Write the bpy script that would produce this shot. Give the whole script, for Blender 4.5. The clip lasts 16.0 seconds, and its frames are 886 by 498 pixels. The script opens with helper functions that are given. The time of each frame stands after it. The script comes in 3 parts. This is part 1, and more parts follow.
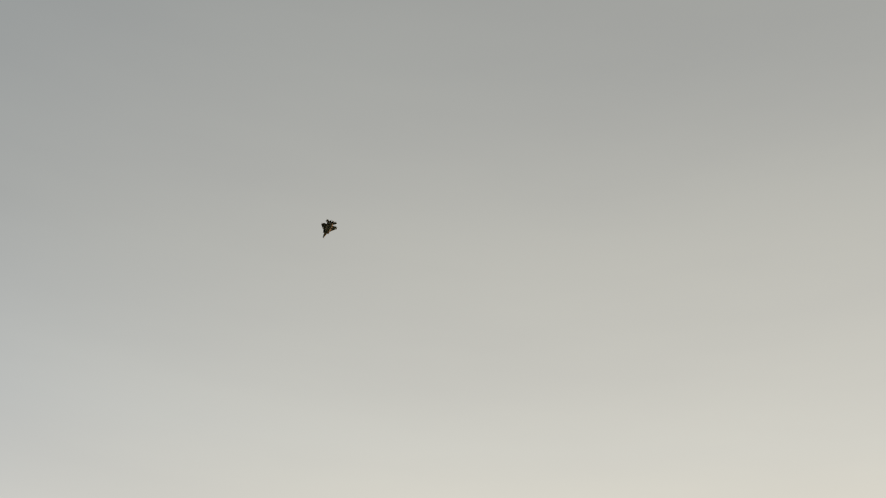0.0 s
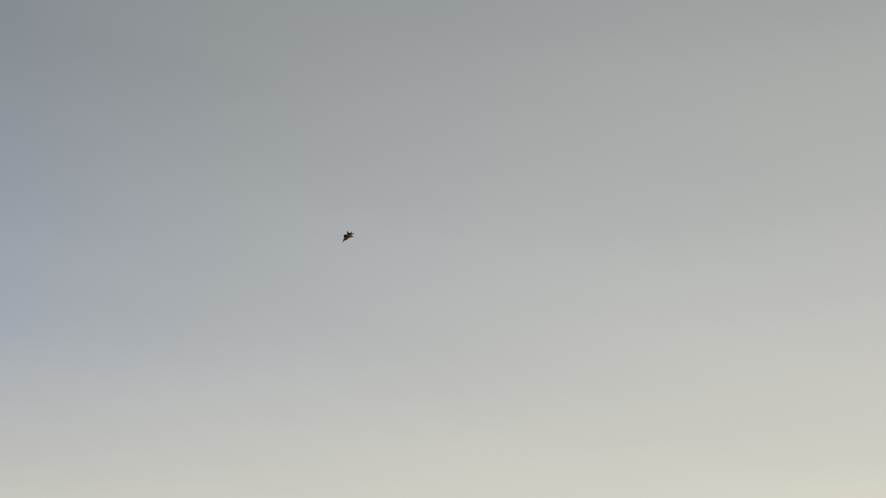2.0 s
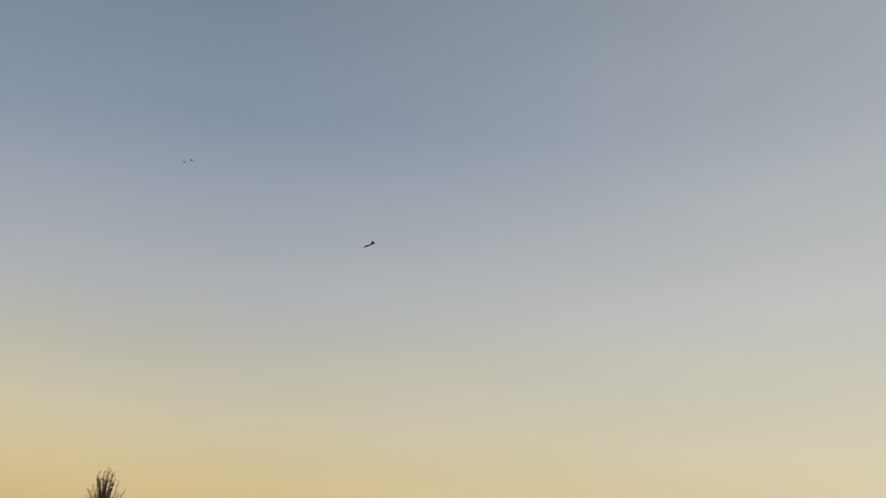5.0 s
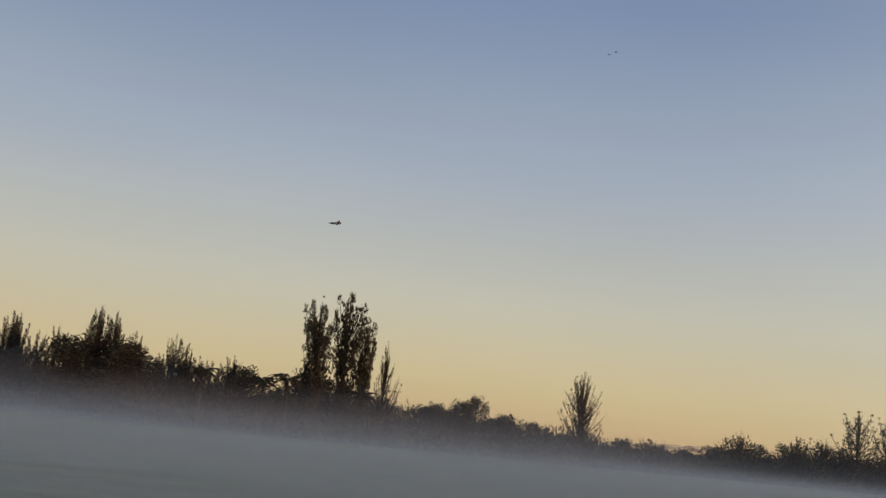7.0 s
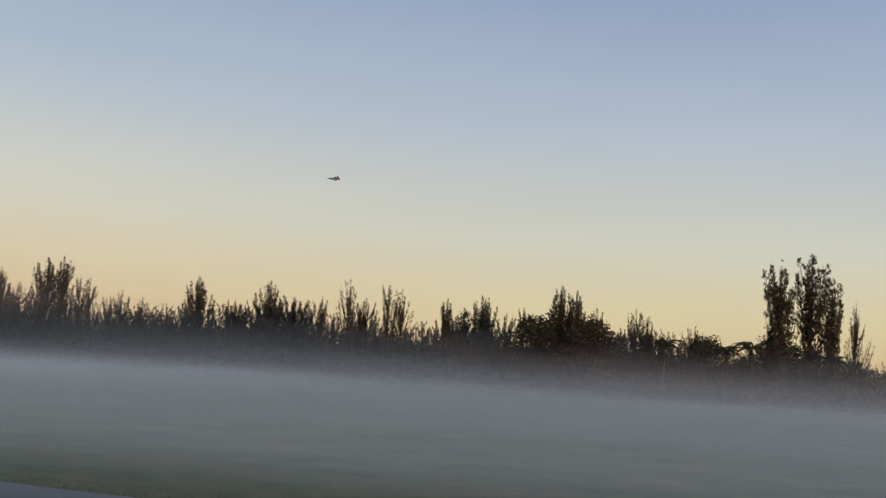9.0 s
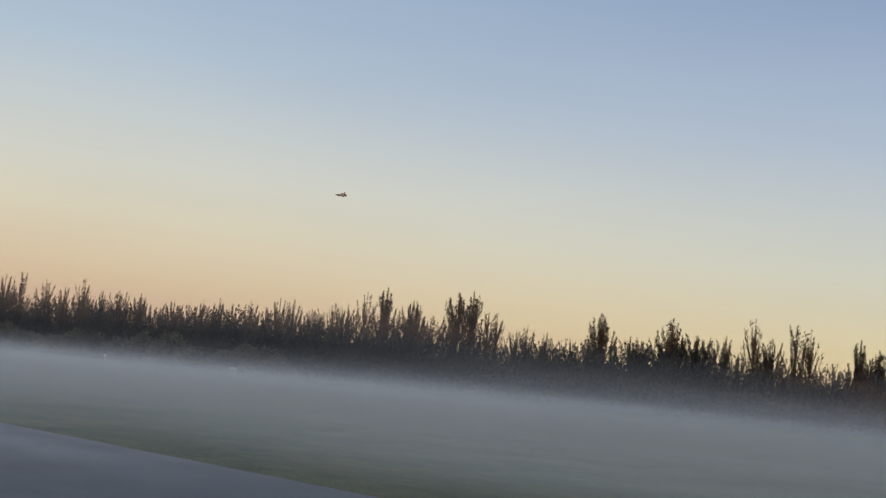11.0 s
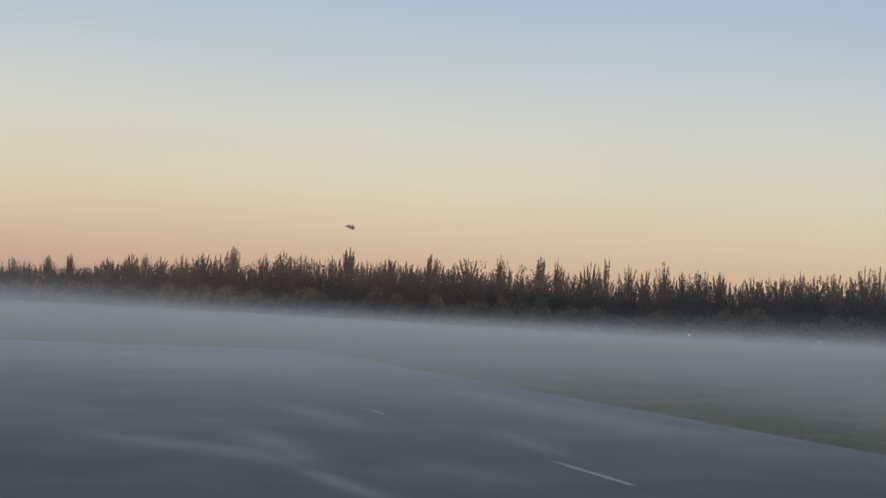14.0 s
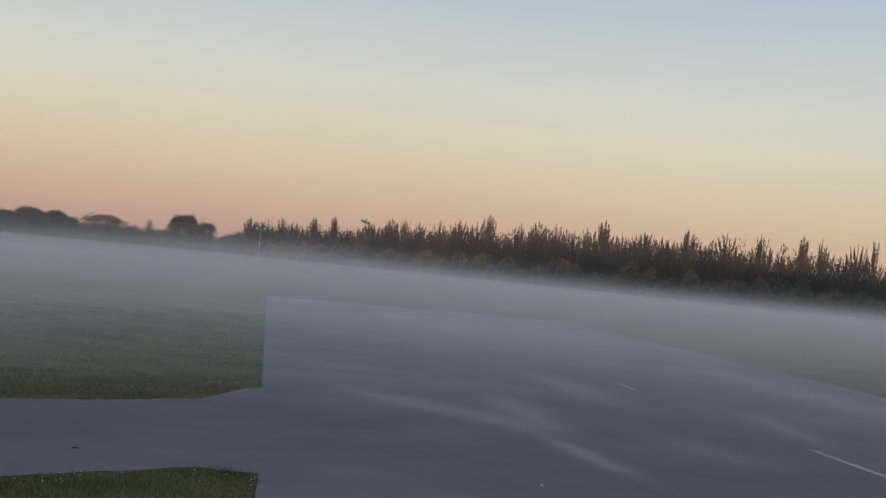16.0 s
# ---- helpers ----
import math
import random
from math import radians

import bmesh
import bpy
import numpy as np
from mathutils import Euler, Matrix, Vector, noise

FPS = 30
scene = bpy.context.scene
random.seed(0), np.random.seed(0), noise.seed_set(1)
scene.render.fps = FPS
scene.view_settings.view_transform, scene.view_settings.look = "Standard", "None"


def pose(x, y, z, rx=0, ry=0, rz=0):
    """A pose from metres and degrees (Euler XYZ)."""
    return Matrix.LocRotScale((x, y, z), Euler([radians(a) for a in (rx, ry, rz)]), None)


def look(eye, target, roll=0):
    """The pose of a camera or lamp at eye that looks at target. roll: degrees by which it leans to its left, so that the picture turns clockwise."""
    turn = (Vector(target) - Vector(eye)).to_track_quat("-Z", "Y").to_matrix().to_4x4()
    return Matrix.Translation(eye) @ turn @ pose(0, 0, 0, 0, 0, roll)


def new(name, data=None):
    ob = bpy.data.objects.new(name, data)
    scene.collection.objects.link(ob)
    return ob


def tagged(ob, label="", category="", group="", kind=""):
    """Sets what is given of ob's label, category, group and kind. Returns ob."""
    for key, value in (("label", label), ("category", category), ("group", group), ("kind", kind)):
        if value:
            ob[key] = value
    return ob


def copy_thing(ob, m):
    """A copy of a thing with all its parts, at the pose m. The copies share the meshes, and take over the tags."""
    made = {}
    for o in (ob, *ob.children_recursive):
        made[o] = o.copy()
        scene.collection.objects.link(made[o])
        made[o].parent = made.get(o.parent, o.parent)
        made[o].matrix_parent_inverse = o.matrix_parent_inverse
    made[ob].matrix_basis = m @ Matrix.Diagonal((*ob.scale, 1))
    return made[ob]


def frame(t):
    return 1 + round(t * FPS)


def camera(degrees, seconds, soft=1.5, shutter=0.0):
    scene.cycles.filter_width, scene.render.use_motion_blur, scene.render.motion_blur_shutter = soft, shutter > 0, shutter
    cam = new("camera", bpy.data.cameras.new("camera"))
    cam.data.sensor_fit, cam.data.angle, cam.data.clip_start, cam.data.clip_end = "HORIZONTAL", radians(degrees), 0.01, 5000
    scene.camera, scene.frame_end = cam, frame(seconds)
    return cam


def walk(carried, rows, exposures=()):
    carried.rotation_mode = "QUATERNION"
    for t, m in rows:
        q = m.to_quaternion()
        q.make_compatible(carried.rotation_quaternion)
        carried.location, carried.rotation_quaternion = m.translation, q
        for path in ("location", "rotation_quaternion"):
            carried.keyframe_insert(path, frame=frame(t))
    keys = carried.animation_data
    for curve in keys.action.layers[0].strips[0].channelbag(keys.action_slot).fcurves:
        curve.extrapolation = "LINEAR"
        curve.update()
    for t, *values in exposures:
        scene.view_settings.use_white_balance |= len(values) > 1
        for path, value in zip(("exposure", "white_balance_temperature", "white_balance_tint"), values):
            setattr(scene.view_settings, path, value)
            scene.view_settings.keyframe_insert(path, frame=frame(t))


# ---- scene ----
# ---- camera: a hand-held phone that turns on the spot after the jet ----
EYE = (0.0, 0.0, 1.7)


def aim(az, el, roll):
    """The camera's pose: az in degrees to the left of +y, el up, roll clockwise picture."""
    a, e = radians(az), radians(el)
    way = Vector((-math.sin(a) * math.cos(e), math.cos(a) * math.cos(e), math.sin(e)))
    return look(EYE, Vector(EYE) + way, roll)


TURN = [
    (0, -60.000, 34.000, 4.000),
    (0.5, -57.000, 32.200, 4.000),
    (1, -54.200, 30.200, 4.000),
    (1.5, -51.200, 28.200, 4.000),
    (2, -48.000, 26.200, 4.000),
    (2.5, -44.400, 24.100, 4.000),
    (3, -40.400, 21.900, 4.100),
    (5.5, -15.163, 13.339, 4.771),
    (6, -9.326, 11.675, 5.201),
    (6.5, -4.353, 10.029, 5.426),
    (7, 0.000, 8.673, 5.669),
    (7.5, 5.788, 7.723, 6.129),
    (8, 10.701, 6.952, 4.511),
    (8.5, 14.882, 6.359, 2.667),
    (9, 20.464, 5.772, 3.390),
    (9.5, 25.337, 6.156, 6.822),
    (12, 47.910, 5.772, 3.436),
    (12.5, 52.409, 5.237, 4.361),
    (13, 56.691, 4.499, 3.298),
    (13.5, 61.048, 3.763, 2.282),
    (14, 64.676, 3.076, 2.851),
    (14.5, 68.136, 2.471, 3.351),
    (15, 71.221, 2.048, 3.977),
    (15.5, 73.986, 1.393, 5.031),
    (16, 76.178, 0.937, 5.430),
]
EXPOSURES = [
    (0, 0.65, 9000, 10),
    (0.5, 0.52, 8850, 10),
    (1, 0.44, 8700, 10),
    (2, 0.34, 8250, 10),
    (3, 0.22, 7900, 10),
    (5.5, 0.16, 7450, 9),
    (6.5, 0.11, 6900, 9),
    (7, 0.10, 6600, 10),
    (8, 0.30, 6450, 10),
    (9, 0.34, 6400, 9),
    (12.5, 0.37, 6300, 9),
    (14.5, 0.37, 6300, 9),
    (16, 0.34, 6250, 9),
]
cam = camera(38.96, 16.0, soft=1.3, shutter=0.15)
walk(cam, [(t, aim(a, e, r)) for t, a, e, r in TURN], EXPOSURES)
scene.cycles.transparent_max_bounces = 72

# ---- sky and sun: dawn, the sun just over the horizon behind the field ----
SUN_AZ, SUN_EL = -104.0, 1.0
GLOW_AZ = -85.0   # the middle of the dawn glow along the horizon


def ground_dir(az):
    return Vector((-math.sin(radians(az)), math.cos(radians(az)), 0.0))


def link(tree, a, b):
    tree.links.new(a, b)


def ramp(tree, fac, stops, mode="LINEAR"):
    n = tree.nodes.new("ShaderNodeValToRGB")
    n.color_ramp.interpolation = mode
    el = n.color_ramp.elements
    while len(el) < len(stops):
        el.new(0.5)
    for e, (p, c) in zip(el, stops):
        e.position = p
        e.color = (*c, 1) if len(c) == 3 else c
    link(tree, fac, n.inputs["Fac"])
    return n.outputs["Color"]


def math_node(tree, op, a, b=None, clamp=False):
    n = tree.nodes.new("ShaderNodeMath")
    n.operation, n.use_clamp = op, clamp
    for i, v in enumerate((a, b)):
        if v is None:
            continue
        if isinstance(v, (int, float)):
            n.inputs[i].default_value = v
        else:
            link(tree, v, n.inputs[i])
    return n.outputs[0]


def mix_color(tree, fac, a, b, blend="MIX"):
    n = tree.nodes.new("ShaderNodeMix")
    n.data_type, n.blend_type = "RGBA", blend
    for sock, v in ((n.inputs[0], fac), (n.inputs[6], a), (n.inputs[7], b)):
        if isinstance(v, (int, float)):
            sock.default_value = v
        elif isinstance(v, tuple):
            sock.default_value = (*v, 1)
        else:
            link(tree, v, sock)
    return n.outputs[2]


def build_world():
    world = bpy.data.worlds.new("dawn_sky")
    scene.world = world
    world.use_nodes = True
    nt = world.node_tree
    nt.nodes.clear()
    co = nt.nodes.new("ShaderNodeTexCoord").outputs["Generated"]
    sep = nt.nodes.new("ShaderNodeSeparateXYZ")
    link(nt, co, sep.inputs[0])
    z = sep.outputs[2]
    # sine of the height
    up = math_node(nt, "MULTIPLY", z, 1.0, True)

    def s(deg):
        return math.sin(radians(deg))

    side = ramp(nt, up, [(s(k), c) for k, c in SKY_SIDE])
    anti = ramp(nt, up, [(s(k), c) for k, c in SKY_ANTI])
    sunw = ramp(nt, up, [(s(k), c) for k, c in SKY_SUN])
    d = ground_dir(GLOW_AZ)
    dot = math_node(nt, "ADD", math_node(nt, "MULTIPLY", sep.outputs[0], d.x), math_node(nt, "MULTIPLY", sep.outputs[1], d.y))
    flat = math_node(nt, "SQRT", math_node(nt, "SUBTRACT", 1.0001, math_node(nt, "MULTIPLY", z, z)))
    c = math_node(nt, "DIVIDE", dot, flat)

    def smooth(lo, hi):
        n = nt.nodes.new("ShaderNodeMapRange")
        n.interpolation_type = "SMOOTHSTEP"
        link(nt, c, n.inputs[0])
        n.inputs[1].default_value, n.inputs[2].default_value = lo, hi
        return n.outputs[0]

    col = mix_color(nt, smooth(-1.02, -0.08), anti, side)
    col = mix_color(nt, smooth(0.22, 1.10), col, sunw)
    sky = nt.nodes.new("ShaderNodeTexSky")
    sky.sky_type, sky.sun_disc = "NISHITA", False
    sky.sun_elevation, sky.sun_rotation = radians(SUN_EL), radians(-SUN_AZ)
    sky.dust_density, sky.air_density = 2.0, 1.2
    dim = mix_color(nt, 1.0, sky.outputs[0], (0.05, 0.05, 0.05), "MULTIPLY")
    col = mix_color(nt, 0.9, dim, col)
    # thin uneven haze, so that the sky is not a perfect gradient
    ns = nt.nodes.new("ShaderNodeTexNoise")
    ns.inputs["Scale"].default_value, ns.inputs["Detail"].default_value = 3.0, 4.0
    mp = nt.nodes.new("ShaderNodeMapping")
    mp.inputs["Scale"].default_value = (1, 1, 5)
    link(nt, co, mp.inputs[0])
    link(nt, mp.outputs[0], ns.inputs["Vector"])
    hz = ramp(nt, ns.outputs[0], [(0.3, (0.975, 0.975, 0.98)), (0.7, (1.02, 1.02, 1.015))])
    col = mix_color(nt, 1.0, col, hz, "MULTIPLY")
    bg = nt.nodes.new("ShaderNodeBackground")
    link(nt, col, bg.inputs[0])
    bg.inputs[1].default_value = 1.0
    out = nt.nodes.new("ShaderNodeOutputWorld")
    link(nt, bg.outputs[0], out.inputs[0])


SKY_SIDE = [(0, (.58, .385, .19)), (3, (.615, .515, .305)), (6.5, (.535, .53, .445)), (12, (.372, .43, .512)), (20, (.205, .28, .43)), (25, (.172, .237, .355)), (33, (.145, .195, .275)), (45, (.155, .20, .27)), (65, (.455, .46, .485)), (90, (.54, .54, .56))]
SKY_ANTI = [(0, (.43, .255, .205)), (2, (.515, .345, .238)), (4, (.59, .46, .315)), (6, (.61, .538, .395)), (8.6, (.565, .555, .485)), (13.7, (.382, .458, .532)), (22, (.225, .322, .458)), (40, (.26, .29, .36)), (65, (.455, .46, .485)), (90, (.54, .54, .56))]
SKY_SUN = [(0, (.72, .60, .38)), (6, (.66, .65, .53)), (14, (.555, .605, .635)), (25, (.395, .455, .535)), (34, (.31, .36, .43)), (42, (.235, .28, .345)), (50, (.195, .235, .295)), (65, (.455, .46, .485)), (90, (.54, .54, .56))]
build_world()

sun_data = bpy.data.lights.new("sun", "SUN")
sun_data.energy, sun_data.angle, sun_data.color = 2.1, radians(0.6), (1.0, 0.52, 0.30)
sun = new("sun", sun_data)
sun.matrix_world = look(ground_dir(SUN_AZ) * 50 + Vector((0, 0, 50 * math.tan(radians(SUN_EL)))), (0, 0, 0))

# ---- materials ----


def material(name, stops, scale=1.0, detail=6.0, rough=0.8, bump=0.3, bump_scale=None, metal=0.0, big=0.12, stretch=(1, 1, 1), per_object=0.0, per_island=0.0, spec=0.3, thin=0.0, wear_and_haze=()):
    """Noise of two scales through a colour ramp, with relief from a third."""
    m = bpy.data.materials.new(name)
    m.use_nodes = True
    nt = m.node_tree
    bsdf = nt.nodes["Principled BSDF"]
    co = nt.nodes.new("ShaderNodeTexCoord").outputs["Object"]
    mp = nt.nodes.new("ShaderNodeMapping")
    mp.inputs["Scale"].default_value = stretch
    link(nt, co, mp.inputs[0])

    def nz(sc, det):
        n = nt.nodes.new("ShaderNodeTexNoise")
        n.inputs["Scale"].default_value, n.inputs["Detail"].default_value = sc, det
        link(nt, mp.outputs[0], n.inputs["Vector"])
        return n.outputs[0]

    fine, broad = nz(scale, detail), nz(scale * big, 3.0)
    v = math_node(nt, "ADD", math_node(nt, "MULTIPLY", fine, 0.5), math_node(nt, "MULTIPLY", broad, 0.5))
    if per_object:
        rnd = nt.nodes.new("ShaderNodeObjectInfo").outputs["Random"]
        v = math_node(nt, "ADD", v, math_node(nt, "MULTIPLY", math_node(nt, "SUBTRACT", rnd, 0.5), per_object))
    if per_island:
        rnd = nt.nodes.new("ShaderNodeNewGeometry").outputs["Random Per Island"]
        v = math_node(nt, "ADD", v, math_node(nt, "MULTIPLY", math_node(nt, "SUBTRACT", rnd, 0.5), per_island))
    col = ramp(nt, v, stops)
    for cx, cy, turn, long, wide, gain in wear_and_haze:
        # a paler patch with ragged ends: scuffs, and far mist put into colour
        place = nt.nodes.new("ShaderNodeMapping")
        place.vector_type = "TEXTURE"
        place.inputs["Location"].default_value = (cx, cy, 0)
        place.inputs["Rotation"].default_value = (0, 0, radians(turn))
        place.inputs["Scale"].default_value = (long, wide, 1)
        link(nt, co, place.inputs[0])
        ball = nt.nodes.new("ShaderNodeTexGradient")
        ball.gradient_type = "QUADRATIC_SPHERE"
        link(nt, place.outputs[0], ball.inputs[0])
        rag = math_node(nt, "MULTIPLY", ball.outputs["Fac"], math_node(nt, "MULTIPLY", nz(2.2, 6.0), 3.2), True)
        col = mix_color(nt, math_node(nt, "MULTIPLY", rag, gain), col, (0.34, 0.345, 0.36))
    link(nt, col, bsdf.inputs["Base Color"])
    if thin:
        # light comes through thin blades
        thru, both = nt.nodes.new("ShaderNodeBsdfTranslucent"), nt.nodes.new("ShaderNodeMixShader")
        link(nt, col, thru.inputs[0])
        both.inputs[0].default_value = thin
        link(nt, bsdf.outputs[0], both.inputs[1])
        link(nt, thru.outputs[0], both.inputs[2])
        link(nt, both.outputs[0], nt.nodes["Material Output"].inputs[0])
    bsdf.inputs["Metallic"].default_value = metal
    bsdf.inputs["Specular IOR Level"].default_value = spec
    link(nt, math_node(nt, "ADD", math_node(nt, "MULTIPLY", fine, 0.2), rough - 0.1, True), bsdf.inputs["Roughness"])
    if bump:
        b = nt.nodes.new("ShaderNodeBump")
        b.inputs["Strength"].default_value = bump
        b.inputs["Distance"].default_value = 0.02
        link(nt, nz(bump_scale or scale * 4, 5.0), b.inputs["Height"])
        link(nt, b.outputs[0], bsdf.inputs["Normal"])
    return m


M = {}
M["grass_ground"] = material("grass_ground", [(.36, (.055, .070, .033)), (.46, (.078, .094, .044)), (.54, (.096, .106, .051)), (.64, (.130, .118, .062))], 1.6, 9, 0.95, 0.35, 14, big=0.22, spec=0.02)
M["grass"] = material("grass_blade", [(.28, (.100, .128, .060)), (.48, (.170, .190, .090)), (.72, (.30, .265, .150))], 0.7, 4, 0.9, 0, per_island=0.22, big=0.5, thin=0.45, spec=0.02)
M["straw"] = material("dry_grass_blade", [(.28, (.13, .115, .060)), (.48, (.21, .175, .095)), (.72, (.34, .285, .17))], 0.9, 4, 0.9, 0, per_island=0.3, big=0.5, thin=0.45, spec=0.02)
# the broad patch at x -36 puts the far runway's mist and sheen into colour
M["asphalt"] = material("asphalt", [(.34, (.104, .109, .126)), (.5, (.134, .140, .158)), (.66, (.178, .183, .20))], 0.7, 9, 0.85, 0.4, 60, big=0.18, spec=0.25, wear_and_haze=[(-15.2, 3.5, 24.6, 2.7, 0.95, 0.42), (-15.0, 4.9, -5, 3.8, 0.65, 0.38), (-11.6, 4.5, 2, 2.5, 0.36, 0.46), (-14.0, 4.3, 10, 1.8, 0.8, 0.3), (-47.6, 6.4, 0, 1.6, 0.7, 0.9), (-40.6, 8.4, 4, 3.0, 0.9, 0.5), (-36, 10.5, -6, 15.0, 5.5, 0.28), (-20.5, 12.3, -6, 11.0, 1.7, 0.3), (-15.0, 8.6, -12, 3.5, 0.5, 0.3), (-19.0, 7.0, -4, 4.0, 0.9, 0.3), (-13.0, 6.2, 6, 2.5, 0.8, 0.16)])
M["paint"] = material("worn_white_paint", [(.35, (.15, .15, .16)), (.5, (.33, .33, .33)), (.68, (.48, .48, .475))], 6, 8, 0.7, 0.3, 50)
M["bark"] = material("bark", [(.35, (.034, .028, .022)), (.6, (.080, .064, .050))], 2.0, 6, 0.95, 0.5, 9, stretch=(1, 1, 0.2))
M["needles"] = material("needle_foliage", [(.25, (.034, .030, .023)), (.5, (.064, .053, .038)), (.78, (.120, .090, .060))], 0.35, 3, 0.95, 0, per_object=0.35, per_island=0.3, thin=0.42)
M["leaves"] = material("broad_foliage", [(.25, (.036, .037, .026)), (.5, (.068, .062, .042)), (.78, (.115, .098, .062))], 0.3, 3, 0.9, 0, per_object=0.25, per_island=0.35, thin=0.35)
# darker, less see-through foliage: the wood's inner shade is put into the colour
M["shade"] = material("shade_toned_foliage", [(.25, (.026, .027, .021)), (.5, (.045, .043, .032)), (.78, (.075, .066, .046))], 0.2, 3, 0.95, 0, per_island=0.3, thin=0.12)
M["brush"] = material("dry_brush", [(.25, (.070, .058, .038)), (.5, (.125, .100, .062)), (.78, (.19, .148, .092))], 0.2, 3, 0.95, 0, per_island=0.25, big=0.5, thin=0.2)
M["jet_grey"] = material("painted_grey_skin", [(.4, (.13, .134, .14)), (.55, (.21, .214, .22)), (.66, (.30, .304, .305))], 3.0, 4, 0.5, 0.05, 40, big=0.4, spec=0.5)
M["jet_dark"] = material("dark_grey_skin", [(.4, (.045, .048, .052)), (.6, (.085, .088, .092))], 3.0, 4, 0.5, 0.05, 40, spec=0.5)
M["nozzle"] = material("burnt_metal", [(.4, (.04, .036, .034)), (.6, (.10, .085, .075))], 8.0, 4, 0.4, 0.1, 40, metal=0.9)
M["canopy"] = material("tinted_canopy", [(.4, (.020, .018, .012)), (.6, (.035, .030, .018))], 2.0, 2, 0.12, 0, spec=0.8)
M["feather"] = material("dark_feathers", [(.4, (.030, .028, .026)), (.6, (.070, .064, .058))], 20.0, 3, 0.9, 0)
M["white"] = material("white_board", [(.4, (.62, .62, .60)), (.6, (.80, .80, .78))], 4.0, 3, 0.6, 0.05)
M["petal"] = material("clover_petals", [(.4, (.38, .38, .36)), (.6, (.55, .55, .52))], 40.0, 2, 0.9, 0, spec=0.1)
M["pole"] = material("galvanised_pole", [(.4, (.30, .31, .31)), (.6, (.45, .45, .44))], 6.0, 3, 0.45, 0.05, metal=0.3)
M["cloud"] = material("low_cloud", [(.4, (.55, .47, .46)), (.6, (.70, .60, .58))], 0.004, 3, 1.0, 0, thin=0.5)


def thinned(m, clear):
    """Lets a share of the light pass straight through, as through thin cloud."""
    nt = m.node_tree
    end = nt.nodes["Material Output"].inputs[0]
    body = end.links[0].from_socket
    gone, both = nt.nodes.new("ShaderNodeBsdfTransparent"), nt.nodes.new("ShaderNodeMixShader")
    both.inputs[0].default_value = clear
    link(nt, body, both.inputs[1])
    link(nt, gone.outputs[0], both.inputs[2])
    link(nt, both.outputs[0], end)


thinned(M["cloud"], 0.72)


def mist_material(density, top, seed, local=False):
    """A bank of ground mist: white droplets that scatter light, thin at the ground and the top."""
    m = bpy.data.materials.new("mist")
    m.use_nodes = True
    nt = m.node_tree
    nt.nodes.clear()
    co = nt.nodes.new("ShaderNodeTexCoord").outputs["Object"]
    sep = nt.nodes.new("ShaderNodeSeparateXYZ")
    link(nt, co, sep.inputs[0])
    mp = nt.nodes.new("ShaderNodeMapping")
    mp.inputs["Location"].default_value = (seed * 13.7, seed * 5.1, 0)
    mp.inputs["Scale"].default_value = (1, 1, 1.5)
    link(nt, co, mp.inputs[0])
    n = nt.nodes.new("ShaderNodeTexNoise")
    n.inputs["Scale"].default_value, n.inputs["Detail"].default_value = 0.03, 2.0
    link(nt, mp.outputs[0], n.inputs["Vector"])
    # the top of the bank swells and sinks
    h = math_node(nt, "DIVIDE", sep.outputs[2], math_node(nt, "ADD", math_node(nt, "MULTIPLY", n.outputs[0], top * 0.9), top * 0.55))
    prof = ramp(nt, h, [(0, (0, 0, 0)), (.12, (.3, .3, .3)), (.32, (1, 1, 1)), (.42, (.85, .85, .85)), (.57, (.4, .4, .4)), (.75, (.12, .12, .12)), (1, (0, 0, 0))], "EASE")
    # the mist lies on the wet grass and thins out over the asphalt
    across = math_node(nt, "ADD", sep.outputs[1], math_node(nt, "MULTIPLY", sep.outputs[0], 0.105))
    north = math_node(nt, "SUBTRACT", across, 6.2)
    aside = math_node(nt, "MAXIMUM", north, math_node(nt, "MULTIPLY", north, -0.8))
    beyond = math_node(nt, "MULTIPLY", sep.outputs[0], -0.33)
    wet = nt.nodes.new("ShaderNodeMapRange")
    wet.interpolation_type = "SMOOTHSTEP"
    link(nt, math_node(nt, "MAXIMUM", aside, beyond), wet.inputs[0])
    for i, v in ((1, 3.5), (2, 10.5), (3, 0.68), (4, 1.85)):
        wet.inputs[i].default_value = v
    prof = math_node(nt, "MULTIPLY", prof, wet.outputs[0])
    # the tall veil hangs before the northern wood and again in the far west; the low mist is thickest in the west

    def fade(axis, lo, hi, near, far):
        n = nt.nodes.new("ShaderNodeMapRange")
        n.interpolation_type = "SMOOTHSTEP"
        link(nt, sep.outputs[axis], n.inputs[0])
        for i, v in ((1, lo), (2, hi), (3, near), (4, far)):
            n.inputs[i].default_value = v
        return n.outputs[0]

    if local:
        prof = math_node(nt, "MULTIPLY", prof, fade(0, 15.0, 45.0, 1.0, 0.25))
        share = math_node(nt, "MAXIMUM", fade(0, -150.0, -80.0, 0.15, 1.0), fade(1, 10.0, 70.0, 0.9, 0.15))
    else:
        share = fade(0, -90.0, -20.0, 1.15, 0.64)
    prof = math_node(nt, "MULTIPLY", prof, share)
    a = math_node(nt, "MULTIPLY", prof, math_node(nt, "MULTIPLY", math_node(nt, "ADD", n.outputs[0], 0.5), density), True)
    dif, tra, clear = (nt.nodes.new("ShaderNodeBsdf" + k) for k in ("Diffuse", "Translucent", "Transparent"))
    for k in (dif, tra):
        k.inputs[0].default_value = (0.845, 0.845, 0.867, 1)
    half, full = nt.nodes.new("ShaderNodeMixShader"), nt.nodes.new("ShaderNodeMixShader")
    half.inputs[0].default_value = 0.2
